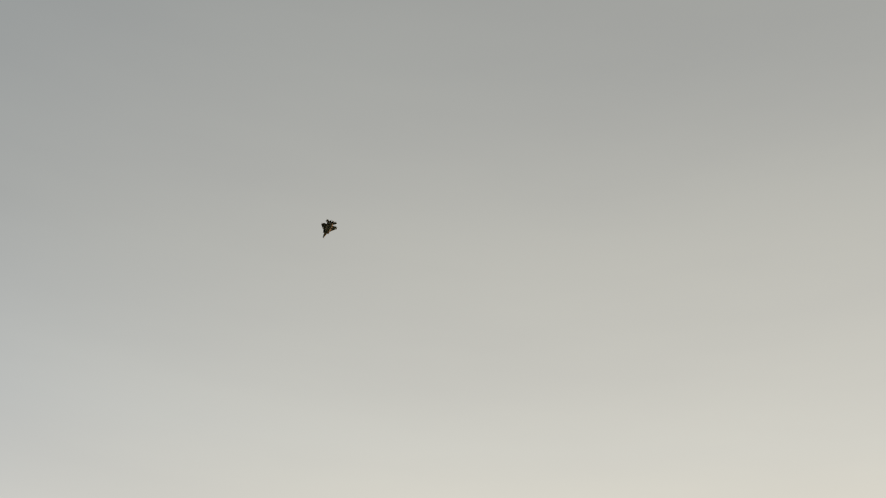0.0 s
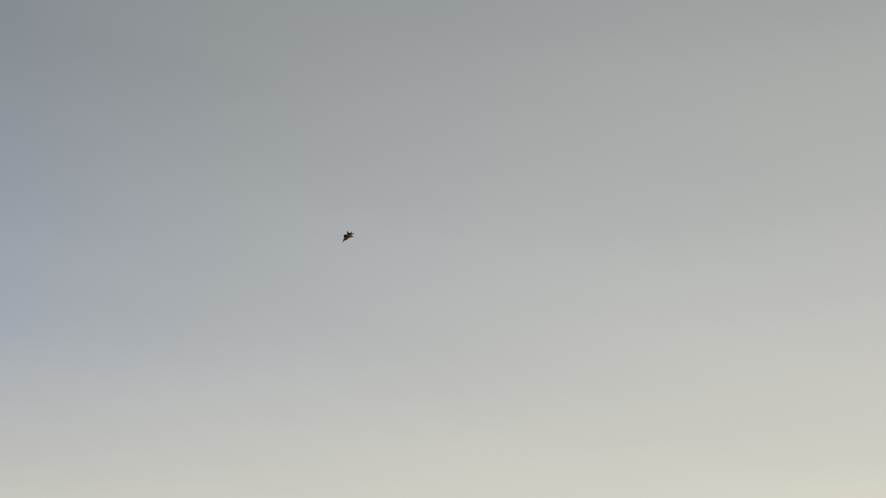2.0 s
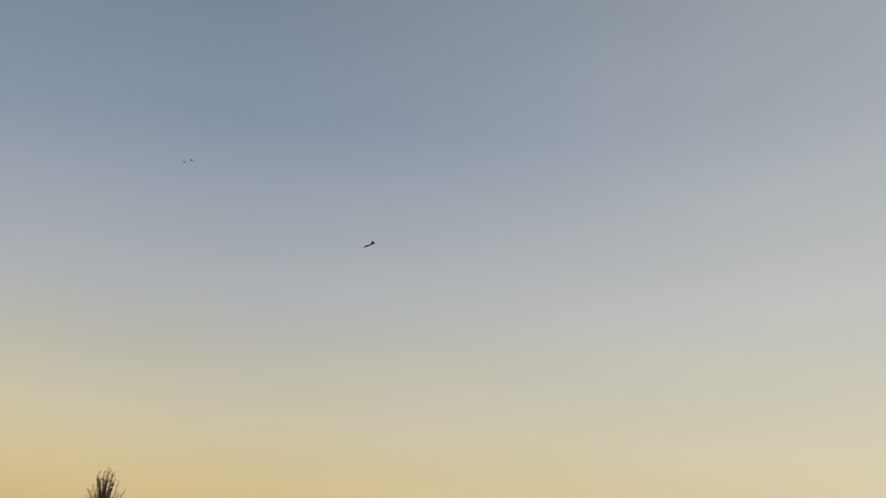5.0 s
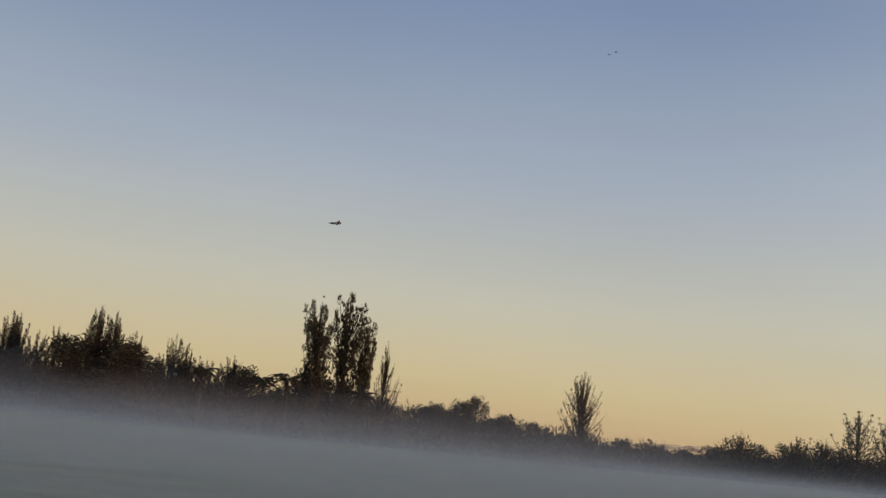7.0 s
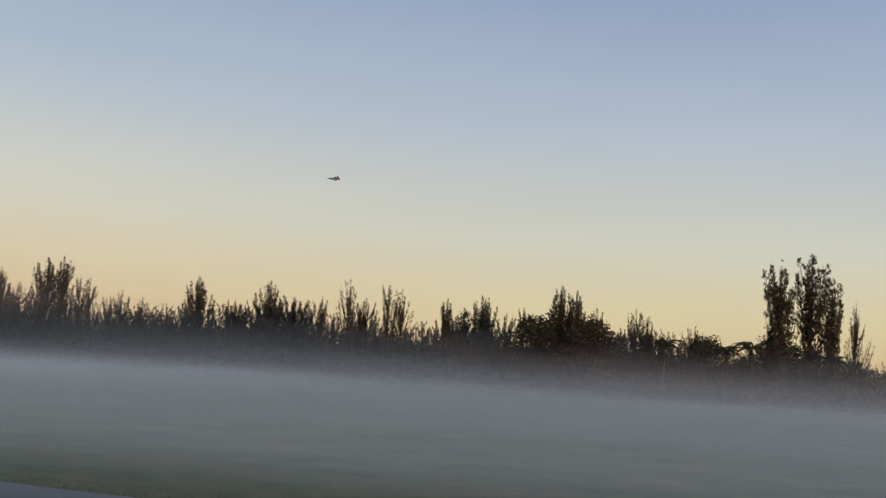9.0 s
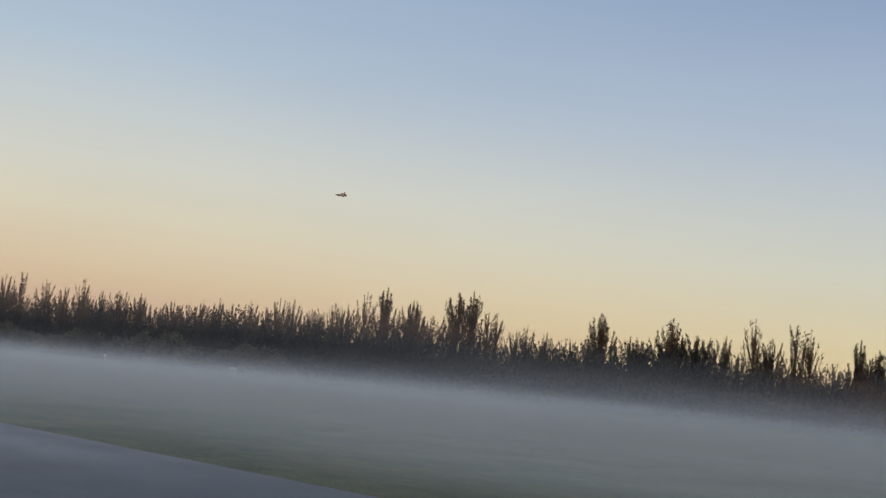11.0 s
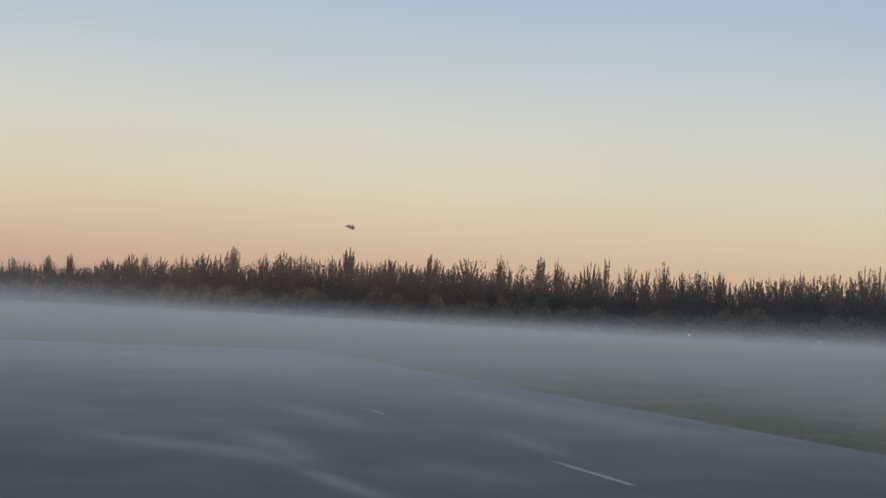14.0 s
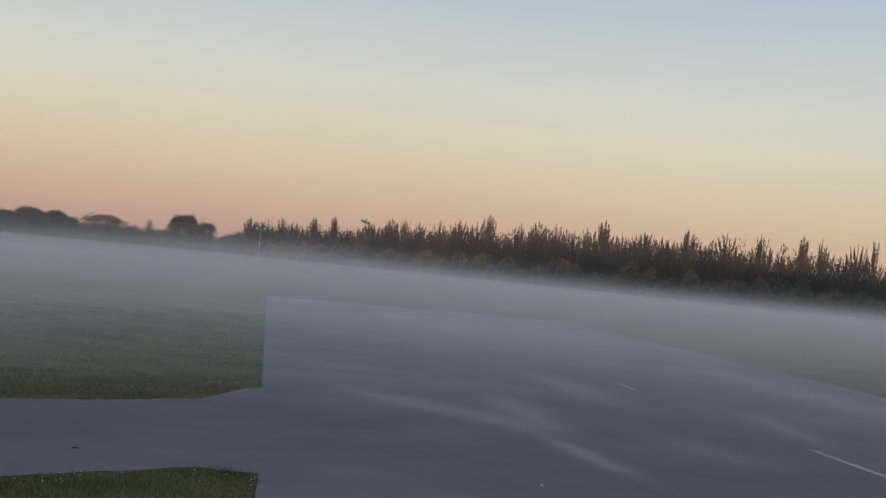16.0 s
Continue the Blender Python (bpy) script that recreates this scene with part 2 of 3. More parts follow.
    link(nt, dif.outputs[0], half.inputs[1])
    link(nt, tra.outputs[0], half.inputs[2])
    link(nt, a, full.inputs[0])
    link(nt, clear.outputs[0], full.inputs[1])
    link(nt, half.outputs[0], full.inputs[2])
    out = nt.nodes.new("ShaderNodeOutputMaterial")
    link(nt, full.outputs[0], out.inputs[0])
    return m


# ---- mesh helpers ----


def mesh_object(name, verts, faces, mat, parent=None, label="", smooth=False):
    me = bpy.data.meshes.new(name)
    me.from_pydata([tuple(v) for v in verts], [], faces)
    me.materials.append(mat)
    if smooth:
        me.polygons.foreach_set("use_smooth", [True] * len(me.polygons))
    me.update()
    ob = new(name, me)
    ob.parent = parent
    return tagged(ob, label)


def part(name, bm, mat, parent, label="", smooth=False):
    me = bpy.data.meshes.new(name)
    bmesh.ops.recalc_face_normals(bm, faces=bm.faces)
    bm.to_mesh(me)
    bm.free()
    me.materials.append(mat)
    if smooth:
        me.polygons.foreach_set("use_smooth", [True] * len(me.polygons))
    ob = new(name, me)
    ob.parent = parent
    return tagged(ob, label)


def tube(points, radii, sides=7):
    """Vertices and faces of a tapered tube along points."""
    vs, fs = [], []
    for i, (p, r) in enumerate(zip(points, radii)):
        p = Vector(p)
        d = Vector(points[min(i + 1, len(points) - 1)]) - Vector(points[max(i - 1, 0)])
        q = d.to_track_quat("Z", "Y")
        for k in range(sides):
            a = 2 * math.pi * k / sides
            vs.append(p + q @ Vector((r * math.cos(a), r * math.sin(a), 0)))
    for i in range(len(points) - 1):
        for k in range(sides):
            a, b = i * sides + k, i * sides + (k + 1) % sides
            fs.append((a, b, b + sides, a + sides))
    fs.append(tuple(range(sides))[::-1])
    n = len(vs)
    fs.append(tuple(range(n - sides, n)))
    return vs, fs


class Blades:
    """Many small leaf sprays, each a small bent kite."""

    def __init__(self, seed):
        self.v, self.f, self.r = [], [], random.Random(seed)

    def spray(self, p, way, length, width):
        r = self.r
        way = Vector(way).normalized()
        s = way.cross(Vector((r.gauss(0, 1), r.gauss(0, 1), r.gauss(0, 1))))
        s = s.normalized() * width * 0.5
        p = Vector(p)
        mid = p + way * length * 0.5 + Vector((0, 0, -0.1 * length))
        n = len(self.v)
        self.v += [p, mid + s, p + way * length, mid - s]
        self.f.append((n, n + 1, n + 2, n + 3))


# ---- ground, runway and taxiway ----
SLOPE = 0.105   # the runway runs at a small angle to the x axis


def edge_south(x):
    return 1.7 + SLOPE * (-x - 15.6)


def edge_north(x):
    return 13.3 + SLOPE * (-x - 10.0)


def taxiway_sides(y):
    """Where the taxiway's west and east edges lie at y."""
    west = float(np.interp(y, (-30, -9, -1.6, -0.3, 0.9, 1.5, 2.0), (-10.6, -11.5, -12.9, -13.4, -14.2, -15.5, -16.0)))
    east = float(np.interp(y, (-30, -9, -0.8, 0.65, 1.05), (-7.1, -8.1, -8.95, -9.75, -9.6)))
    return west, east


def sheet(name, outline, z, thick, mat, label, category, rim=0.0, seed=0, kind="structure"):
    """A flat slab with an uneven, worn outline."""
    pts = []
    for i, a in enumerate(outline):
        a, b = Vector(a), Vector(outline[(i + 1) % len(outline)])
        n = max(1, min(240, int((b - a).length / 0.25))) if rim else 1
        side = (b - a).normalized()
        side = Vector((-side.y, side.x))
        for k in range(n):
            p = a.lerp(b, k / n)
            w = rim * (noise.noise((p.x * 0.8, p.y * 0.8, seed)) + 0.5 * noise.noise((p.x * 3.1, p.y * 3.1, seed + 5))) if k else 0
            pts.append(p + side * w)
    bm = bmesh.new()
    vs = [bm.verts.new((p.x, p.y, z)) for p in pts]
    f = bm.faces.new(vs)
    if thick:
        low = [bm.verts.new((p.x, p.y, z - thick)) for p in pts]
        for i in range(len(vs)):
            j = (i + 1) % len(vs)
            bm.faces.new((vs[i], low[i], low[j], vs[j]))
    bmesh.ops.triangulate(bm, faces=[f])
    return tagged(part(name, bm, mat, None), label, category, kind=kind)


def build_ground():
    n, size = 40, 2400.0
    vs, fs = [], []
    for i in range(n + 1):
        for j in range(n + 1):
            u, v = (i / n * 2 - 1), (j / n * 2 - 1)
            x, y = math.copysign(abs(u) ** 2.5, u) * size, math.copysign(abs(v) ** 2.5, v) * size
            vs.append((x, y, 0.0))
    for i in range(n):
        for j in range(n):
            a = i * (n + 1) + j
            fs.append((a, a + n + 1, a + n + 2, a + 1))
    tagged(mesh_object("ground", vs, fs, M["grass_ground"]), "flat dewy airfield grass under low mist", "grass", kind="structure")
    ends = [(60, edge_south(60)), (60, edge_north(60)), (-49.5, edge_north(-49.5)), (-49.5, edge_south(-49.5))]
    sheet("runway", [Vector(p) for p in ends], 0.020, 0.05, M["asphalt"], "grey weathered asphalt model airfield runway", "runway", 0.04, 3)
    bm = bmesh.new()
    rows, y = [], -30.0
    while y < 1.95:
        west, east = taxiway_sides(y)
        west += 0.10 * noise.noise((y * 0.9, 3.0, 1.0)) + 0.05 * noise.noise((y * 3.3, 3.0, 5.0))
        east += 0.10 * noise.noise((y * 0.9, 8.0, 1.0)) + 0.05 * noise.noise((y * 3.3, 8.0, 5.0))
        rows.append([bm.verts.new(c) for c in ((west, y, -0.03), (west, y, 0.0185), (east, y, 0.0185), (east, y, -0.03))])
        y += 0.12 if y > -8 else 0.8
    for a, b in zip(rows, rows[1:]):
        for k in range(3):
            bm.faces.new((a[k], a[k + 1], b[k + 1], b[k]))
    tagged(part("taxiway", bm, M["asphalt"], None), "narrow asphalt taxiway between grass verges", "taxiway", kind="structure")


build_ground()

# ---- paint and wear on the runway ----


def along(s, w):
    """A point s metres down the runway and w metres across it from its south edge."""
    d = Vector((-1, SLOPE)).normalized()
    n = Vector((SLOPE, 1)).normalized()
    return Vector((0, edge_south(0))) + d * s + n * w


def stripe(name, s0, s1, w, wide, z, mat, label, category, seed):
    r = random.Random(seed)
    pts, n = [], 24
    for k in range(n + 1):
        pts.append(along(s0 + (s1 - s0) * k / n, w - wide / 2 * (0.75 + 0.35 * r.random())))
    for k in range(n, -1, -1):
        pts.append(along(s0 + (s1 - s0) * k / n, w + wide / 2 * (0.75 + 0.35 * r.random())))
    bm = bmesh.new()
    bm.faces.new([bm.verts.new((p.x, p.y, z)) for p in pts])
    return tagged(part(name, bm, mat, None), label, category, "runway centre line dashes", kind="structure")


for k, s in enumerate((11.85, 20.05)):
    stripe("centre_line", s, s + 2.0 - 0.9 * k, 6.35 - 0.25 * k, 0.10 - 0.045 * k, 0.0245, M["paint"], "worn white painted centre line dash on the runway", "road marking", k)

# ---- grass on the verges ----


def in_runway(x, y):
    return edge_south(x) < y < edge_north(x) and x > -49.5


def in_taxiway(x, y):
    west, east = taxiway_sides(y)
    return west < x < east and -30 < y < 1.9


def grass_field(name, count, place, height, label, seed, clumped=False, mat="grass"):
    """Single blades of grass, thick along the verges."""
    r = random.Random(seed)
    vs, fs = [], []
    for _ in range(count):
        x, y = place(r)
        # the turf creeps unevenly over the asphalt's edge
        u, v = x + 0.16 * noise.noise((x * 2.3, y * 2.3, 4.0)), y + 0.16 * noise.noise((x * 2.3, y * 2.3, 8.0))
        if in_runway(u, v) or in_taxiway(u, v):
            continue
        if clumped == "tufts" and noise.noise((x * 0.55, y * 0.9, 7.0)) + 0.4 * noise.noise((x * 2.3, y * 2.3, 2.0)) < 0.16:
            continue
        if clumped is True and noise.noise((x * 0.9, y * 1.1, 3.0)) + 0.5 * noise.noise((x * 3.1, y * 3.1, 5.0)) < -0.12:
            continue
        tall = height * r.uniform(0.4, 1.3) * (0.6 + 0.8 * abs(noise.noise((x * 1.3, y * 1.3, seed))))
        a = r.uniform(0, 2 * math.pi)
        w = r.uniform(0.004, 0.009) * (1 + max(0, -x - 12) * 0.04)
        lean = Vector((r.gauss(0, 0.45), r.gauss(0, 0.45), 0)) * tall
        p, s = Vector((x, y, 0)), Vector((math.cos(a), math.sin(a), 0)) * w
        k = len(vs)
        vs += [p - s, p + s, p + lean * 0.4 + s * 0.7 + Vector((0, 0, tall * 0.65)), p + lean * 0.4 - s * 0.7 + Vector((0, 0, tall * 0.65)), p + lean + Vector((0, 0, tall))]
        fs += [(k, k + 1, k + 2, k + 3), (k + 3, k + 2, k + 4)]
    tagged(mesh_object(name, vs, fs, M[mat]), label, "grass", kind="stuff")


def clover_flowers(count, place, seed):
    """Small white flower heads over the grass, as little eight-sided balls."""
    r = random.Random(seed)
    vs, fs = [], []
    n = 0
    while n < count:
        x, y = place(r)
        if in_runway(x, y) or in_taxiway(x, y) or noise.noise((x * 2.1, y * 2.1, 9.0)) < 0.12:
            continue
        n += 1
        z, q = r.uniform(0.02, 0.045), r.uniform(0.003, 0.0065)
        k = len(vs)
        vs += [(x, y, z + q), (x + q, y, z), (x, y + q, z), (x - q, y, z), (x, y - q, z), (x, y, z - q)]
        fs += [(k, k + 1, k + 2), (k, k + 2, k + 3), (k, k + 3, k + 4), (k, k + 4, k + 1), (k + 5, k + 2, k + 1), (k + 5, k + 3, k + 2), (k + 5, k + 4, k + 3), (k + 5, k + 1, k + 4)]
    tagged(mesh_object("clover_flowers", vs, fs, M["petal"]), "tiny white clover flowers in the grass verge", "flowers", kind="stuff")


def near_patch(r):
    y = r.uniform(-2.6, 1.15)
    return r.uniform(-10.3, -7.8), y


def block(r):
    d = r.random() ** 1.3
    x = -13.0 - d * 22
    return x, r.uniform(-5 - d * 6, edge_south(x) + 0.05)


def west_edge(r):
    y = r.uniform(-6, 1.9)
    return taxiway_sides(y)[0] - 0.03 - r.random() ** 2 * 1.5, y


def north_verge(r):
    x = -6 - r.random() ** 1.4 * 44
    return x, edge_north(x) - 0.03 + r.random() ** 2.5 * 1.6


grass_field("verge_grass", 16000, near_patch, 0.045, "short tufted grass verge with clover by the taxiway", 11)
grass_field("field_grass", 90000, block, 0.026, "mown green and straw-coloured airfield grass", 12, True)
grass_field("runway_edge_grass", 7000, north_verge, 0.03, "dark grass fringe along the runway edge", 13)
grass_field("dry_verge_grass", 15000, west_edge, 0.03, "dry straw-coloured grass along the taxiway edge", 14, False, "straw")
grass_field("dry_field_grass", 16000, block, 0.03, "pale dry tufts in the airfield grass", 15, "tufts", "straw")
grass_field("dry_verge_grass", 6000, near_patch, 0.04, "dry pale blades among the verge grass", 16, False, "straw")
clover_flowers(210, near_patch, 21)
clover_flowers(28, lambda r: (r.uniform(-19, -13), r.uniform(-3, 2.2)), 22)

# ---- ground mist ----
# banks ever farther off: radius, density, height; the last ones are the tall thin haze before the wood
MIST = []
for k in range(36):
    far = k / 35
    radius = 13.0 * (149.0 / 13.0) ** far
    MIST.append((radius, float(np.interp(far, [0, .3, .5, .72, 1], [.06, .11, .12, .10, .05])), 0.9 + 0.4 * far + 0.9 * far ** 3))
MIST += [(124, .04, 2.7), (132, .045, 3.1), (140, .05, 3.5), (147, .05, 4.0), (150, .05, 4.6), (152, .045, 5.4), (154, .04, 6.4), (156, .03, 7.6), (158, .02, 9.5), (161, .015, 12.0), (164, .032, 22.0)]


def mist_bank(radius, density, top, seed):
    """A gently winding veil of droplets round the field."""
    vs, fs, n = [], [], 190
    rows = 4
    for k in range(n + 1):
        az = radians(-50 + 190 * k / n)
        r = radius * (1 + 0.05 * noise.noise((math.cos(az) * 2, math.sin(az) * 2, seed * 2.3)))
        for j in range(rows + 1):
            h = 1.5 * top * j / rows
            out = r + h * 1.8   # leaned back so the upper face catches more skylight
            vs.append((-math.sin(az) * out, math.cos(az) * out, h - 0.05))
    for k in range(n):
        for j in range(rows):
            a = k * (rows + 1) + j
            fs.append((a, a + rows + 1, a + rows + 2, a + 1))
    ob = mesh_object("ground_mist", vs, fs, mist_material(density, top, seed, 5 < top < 15), smooth=True)
    tagged(ob, "thin white dawn mist lying low over the field", "mist", kind="stuff")


for k, (radius, density, top) in enumerate(MIST):
    mist_bank(radius, density, top, k + 1)

# ---- the wood on the far side of the field ----


def wood_distance(az):
    a = radians(az)
    return min(520.0, 188.0 / max(0.25, math.cos(a) + 0.29 * math.sin(a)))


def at_wood(az, back=0.0):
    r = wood_distance(az) + back
    return Vector((-math.sin(radians(az)) * r, math.cos(radians(az)) * r, 0)), r


def profile(az):
    """The height of the closed canopy over the eye, in degrees, along the wood."""
    return float(np.interp(az, [-45, -24, -21, -19, -13.6, -12.3, -9.7, -5, -2, 0.5, 4, 6, 7.6, 9, 11.7, 13.8, 14.8, 16.3, 18, 19.5, 21.5, 22.7, 24, 26.3, 28.8, 30.4, 32, 36.3, 38.8, 40, 42, 45, 50, 52.4, 55, 57, 60, 65.6, 71, 76.4, 81, 84.6, 86, 89, 93, 130],
                           [.6, .6, .85, 1.5, 1.5, .6, .95, 1.15, 1.4, 1.4, 1.75, 2.0, 1.6, 2.0, 2.3, 2.5, 2.9, 1.9, 1.95, 2.6, 1.95, 1.85, 2.3, 2.45, 2.6, 2.2, 2.1, 1.95, 2.3, 2.7, 2.2, 2.2, 1.95, 2.1, 1.8, 1.7, 2.1, 2.1, 1.9, 1.72, 1.4, 1.15, .55, .6, .8, .75]))


CROWNS = {
    "plume": ((.15, .45, .75, .92, 1), (.7, 1, 1, .8, .4)),
    "fan": ((.25, .4, .65, .9, 1), (.3, .65, .95, 1, .8)),
    "cone": ((.08, .25, .6, 1), (.9, 1, .55, .05)),
    "ovate": ((.1, .3, .55, .85, 1), (.9, 1, .85, .5, .15)),
    "oval": ((.12, .35, .65, .9, 1), (.6, 1, 1, .75, .3)),
}


def plume_tree(name, seed, reach, limbs, crown="plume", leaf="needles", sprays=75, plume=0.034, low=0.2, fine=1.0, bare=0.0, gap=-0.5, lean=0.8, rise=0.62):
    """A tree 10 m tall: limbs rise from the trunk, bend upright and end in tapering plumes of small sprays.
    reach: the crown's half width as a share of the height; bare: the share of each limb that shows no leaves."""
    r = random.Random(seed)
    root = new(name)
    height = 10.0
    tv, tf = tube([(0, 0, 0), (0.06, 0.03, height * 0.4), (-0.04, 0.05, height * 0.75), (0, 0, height * 0.97)], [height * .017, height * .012, height * .006, height * .0015], 6)
    fol = Blades(seed + 1)
    grid, widths = CROWNS[crown]
    for k in range(limbs):
        u = (k + r.random()) / limbs
        top = 1.0 if k == limbs - 1 else low + (0.985 - low) * u ** rise
        off = height * reach * float(np.interp(top, grid, widths)) * (r.uniform(0.12, 1.0) ** 0.6 if k < limbs - 1 else 0.1)
        a = k * 2.39996 + r.uniform(-0.5, 0.5)
        foot = Vector((0, 0, height * max(0.03, top - r.uniform(0.22, 0.42))))
        tip = Vector((math.cos(a) * off, math.sin(a) * off, height * top))
        bow = Vector((math.cos(a) * off * lean, math.sin(a) * off * lean, foot.z + (tip.z - foot.z) * r.uniform(0.2, 0.4)))

        def at(t):
            return foot.lerp(bow, t).lerp(bow.lerp(tip, t), t)

        v, f = tube([at(t) for t in (0, .3, .6, .95)], [height * q for q in (.006, .0045, .003, .001)], 4)
        tf += [tuple(i + len(tv) for i in q) for q in f]
        tv += v
        wide = height * plume * r.uniform(0.7, 1.35)
        for _ in range(int(sprays * r.uniform(0.7, 1.2))):
            t = bare + (1 - bare) * r.random() ** 0.8
            if noise.noise((t * 7, k * 3.1, seed * 0.7)) < gap:
                continue
            q = wide * (0.15 + min(1.0, (1 - t) * 2.4) ** 0.7) * (0.8 + 0.7 * noise.noise((t * 5.0, k * 1.7, seed))) * r.random() ** 0.5
            b = r.uniform(0, 2 * math.pi)
            out = Vector((math.cos(b), math.sin(b), 0))
            fol.spray(at(t) + out * q, out * 0.4 + Vector((0, 0, r.uniform(0.6, 1.9))), height * r.uniform(0.016, 0.034) * fine, height * r.uniform(0.004, 0.0075) * fine * (1.5 if leaf == "leaves" else 1.0))
    mesh_object("trunk", tv, tf, M["bark"], root)
    mesh_object("crown", fol.v, fol.f, M[leaf], root)
    return root


def broad_tree(name, seed, height, wide, clumps=26, count=135, leaf="leaves", gap=0.0):
    """A round-headed tree: limbs that end in clumps of leaves of uneven size."""
    r = random.Random(seed)
    root = new(name)
    tv, tf = [], []
    fol = Blades(seed + 1)
    for k in range(clumps):
        u, a = r.random(), r.uniform(0, 2 * math.pi)
        z = height * (0.30 + 0.66 * u)
        reach = wide * math.sqrt(max(0.05, 1 - ((u - 0.35) / 0.75) ** 2)) * r.uniform(0.35, 1.0)
        c = Vector((math.cos(a) * reach, math.sin(a) * reach, z))
        foot = Vector((0, 0, z * r.uniform(0.3, 0.55)))
        v, f = tube([foot, foot.lerp(c, 0.5) + Vector((0, 0, 0.04 * height)), c], [height * 0.008, height * 0.005, height * 0.002], 5)
        tf += [tuple(i + len(tv) for i in q) for q in f]
        tv += v
        size = wide * r.uniform(0.2, 0.36)
        for _ in range(count):
            d = Vector((r.gauss(0, 1), r.gauss(0, 1), r.gauss(0, 0.8))).normalized()
            fol.spray(c + d * size * r.random() ** 0.45, d + Vector((0, 0, 0.3)), height * r.uniform(0.028, 0.05), height * r.uniform(0.016, 0.03))
    v, f = tube([(0, 0, 0), (0.1, 0, height * 0.3), (0, 0.1, height * 0.62)], [height * 0.022, height * 0.016, height * 0.006], 7)
    tf += [tuple(i + len(tv) for i in q) for q in f]
    tv += v
    mesh_object("trunk", tv, tf, M["bark"], root)
    mesh_object("crown", fol.v, fol.f, M[leaf], root)
    return root


PINE = "tall feathery needle-leaved tree with upright brown-green plumes"
WOOD = "trees of the far wood"
pines = [tagged(plume_tree("pine_tree", 40 + k, reach, n, sprays=c, plume=w), PINE, "tree", WOOD)
         for k, (reach, n, c, w) in enumerate([(.22, 42, 150, .019), (.26, 50, 145, .019), (.17, 32, 155, .018), (.23, 40, 145, .018), (.28, 56, 145, .020), (.15, 28, 160, .019), (.20, 36, 130, .018), (.25, 46, 145, .019)])]
dense = [tagged(plume_tree("pine_tree", 50 + k, reach, n, "oval", sprays=170, plume=.022), "dark dense needle-leaved tree with a plumed top", "tree", WOOD) for k, (reach, n) in enumerate([(.19, 50), (.16, 42), (.22, 56)])]
sparse = [tagged(plume_tree("pine_tree", 60 + k, reach, n, "oval", sprays=70, plume=.016, low=.3, bare=.15, gap=-.3, lean=.6), "thin half-bare tree with upright twigs above the hedge", "tree", WOOD) for k, (reach, n) in enumerate([(.19, 36), (.15, 30)])]
column = [tagged(plume_tree("poplar_tree", 70 + k, reach, n, "fan", "leaves", 140, .030, .26, 0.95, .25, -.15), "tall dark columnar poplar standing above the wood", "tree", "pair of tall poplars") for k, (reach, n) in enumerate([(.15, 50), (.115, 42)])]
cone = tagged(plume_tree("upright_tree", 65, .27, 120, "ovate", sprays=44, plume=.014, low=.12, bare=.1, fine=.85, gap=-.3, lean=.55, rise=.95), "lone half-bare tree with upright twigs above the hedge", "tree", WOOD)
wispy = tagged(plume_tree("slender_tree", 66, .24, 54, "cone", sprays=34, plume=.013, low=.2, bare=.1, fine=.8, gap=-.2, lean=.75, rise=1.15), "slender wispy young tree beside the poplars", "tree", WOOD)
leafy = tagged(plume_tree("leafy_tree", 68, .24, 44, "oval", "leaves", 75, .030, .25, .95, .2, -.05), "thin-leaved rounded tree above the hedge", "tree", WOOD)
rounds = [tagged(broad_tree("broadleaf_tree", 80 + k, 10.0, w, c), "low round-headed broadleaf tree in the hedge", "tree", "broadleaf trees of the hedge") for k, (w, c) in enumerate([(5.0, 30), (6.5, 36), (4.2, 24)])]
used = set()


def plant(proto, az, el, wide=1.0, back=0.0, turn=None, r=random.Random(5)):
    """One tree whose top stands el degrees over the eye's level, az degrees left of north."""
    p, dist = at_wood(az, back)
    tall = 1.7 + dist * math.tan(radians(el))
    s = tall / 10.0
    m = pose(p.x, p.y, 0, 0, 0, r.uniform(0, 360) if turn is None else turn)
    if proto not in used:
        used.add(proto)
        ob = proto
        ob.matrix_basis = m
    else:
        ob = copy_thing(proto, m)
    ob.scale = (s * wide, s * wide, s)
    return ob


# the trees that stand out, by bearing and height
plant(column[0], 5.25, 5.9, 1.0, -6, 20)
plant(column[1], 3.95, 6.32, 1.0, -6, 200)
plant(column[1], 3.05, 5.25, 1.0, -5, 90)
plant(wispy, 2.05, 4.2, 1.5, -4)
plant(cone, -6.95, 3.7, 1.4, -4)
for k, (bearing, el, wide) in enumerate([(24.6, 4.1, .9), (22.8, 4.1, 1.0), (22.2, 3.8, .9), (16.6, 3.4, .9), (42.1, 3.7, .9), (57.25, 3.05, .9), (54.6, 3.0, .9), (55.4, 2.6, 1.0), (36.1, 3.35, 1.1), (36.5, 3.45, 1.0),
                                         (-14.0, 1.7, 1.3), (-16.4, 1.75, 1.2), (-17.6, 1.7, 1.2)]):
    plant(sparse[k % 2], bearing, el, wide, -3)
plant(leafy, -18.9, 3.05, 1.6, -4)
plant(leafy, -20.1, 2.95, 1.2, -4, 50)
DENSE = [(31.35, 3.72), (41.2, 3.97), (40.0, 3.5), (37.9, 4.06), (37.25, 4.15), (28.2, 3.76), (18.5, 3.68), (20.1, 3.48), (19.3, 3.1), (14.9, 4.32), (14.2, 4.15), (85.0, 1.53), (82.1, 1.82), (81.2, 1.95),
         (78.6, 2.1), (74.15, 2.67), (68.9, 2.88), (71.9, 2.57), (65.2, 2.78), (60.2, 2.92)]
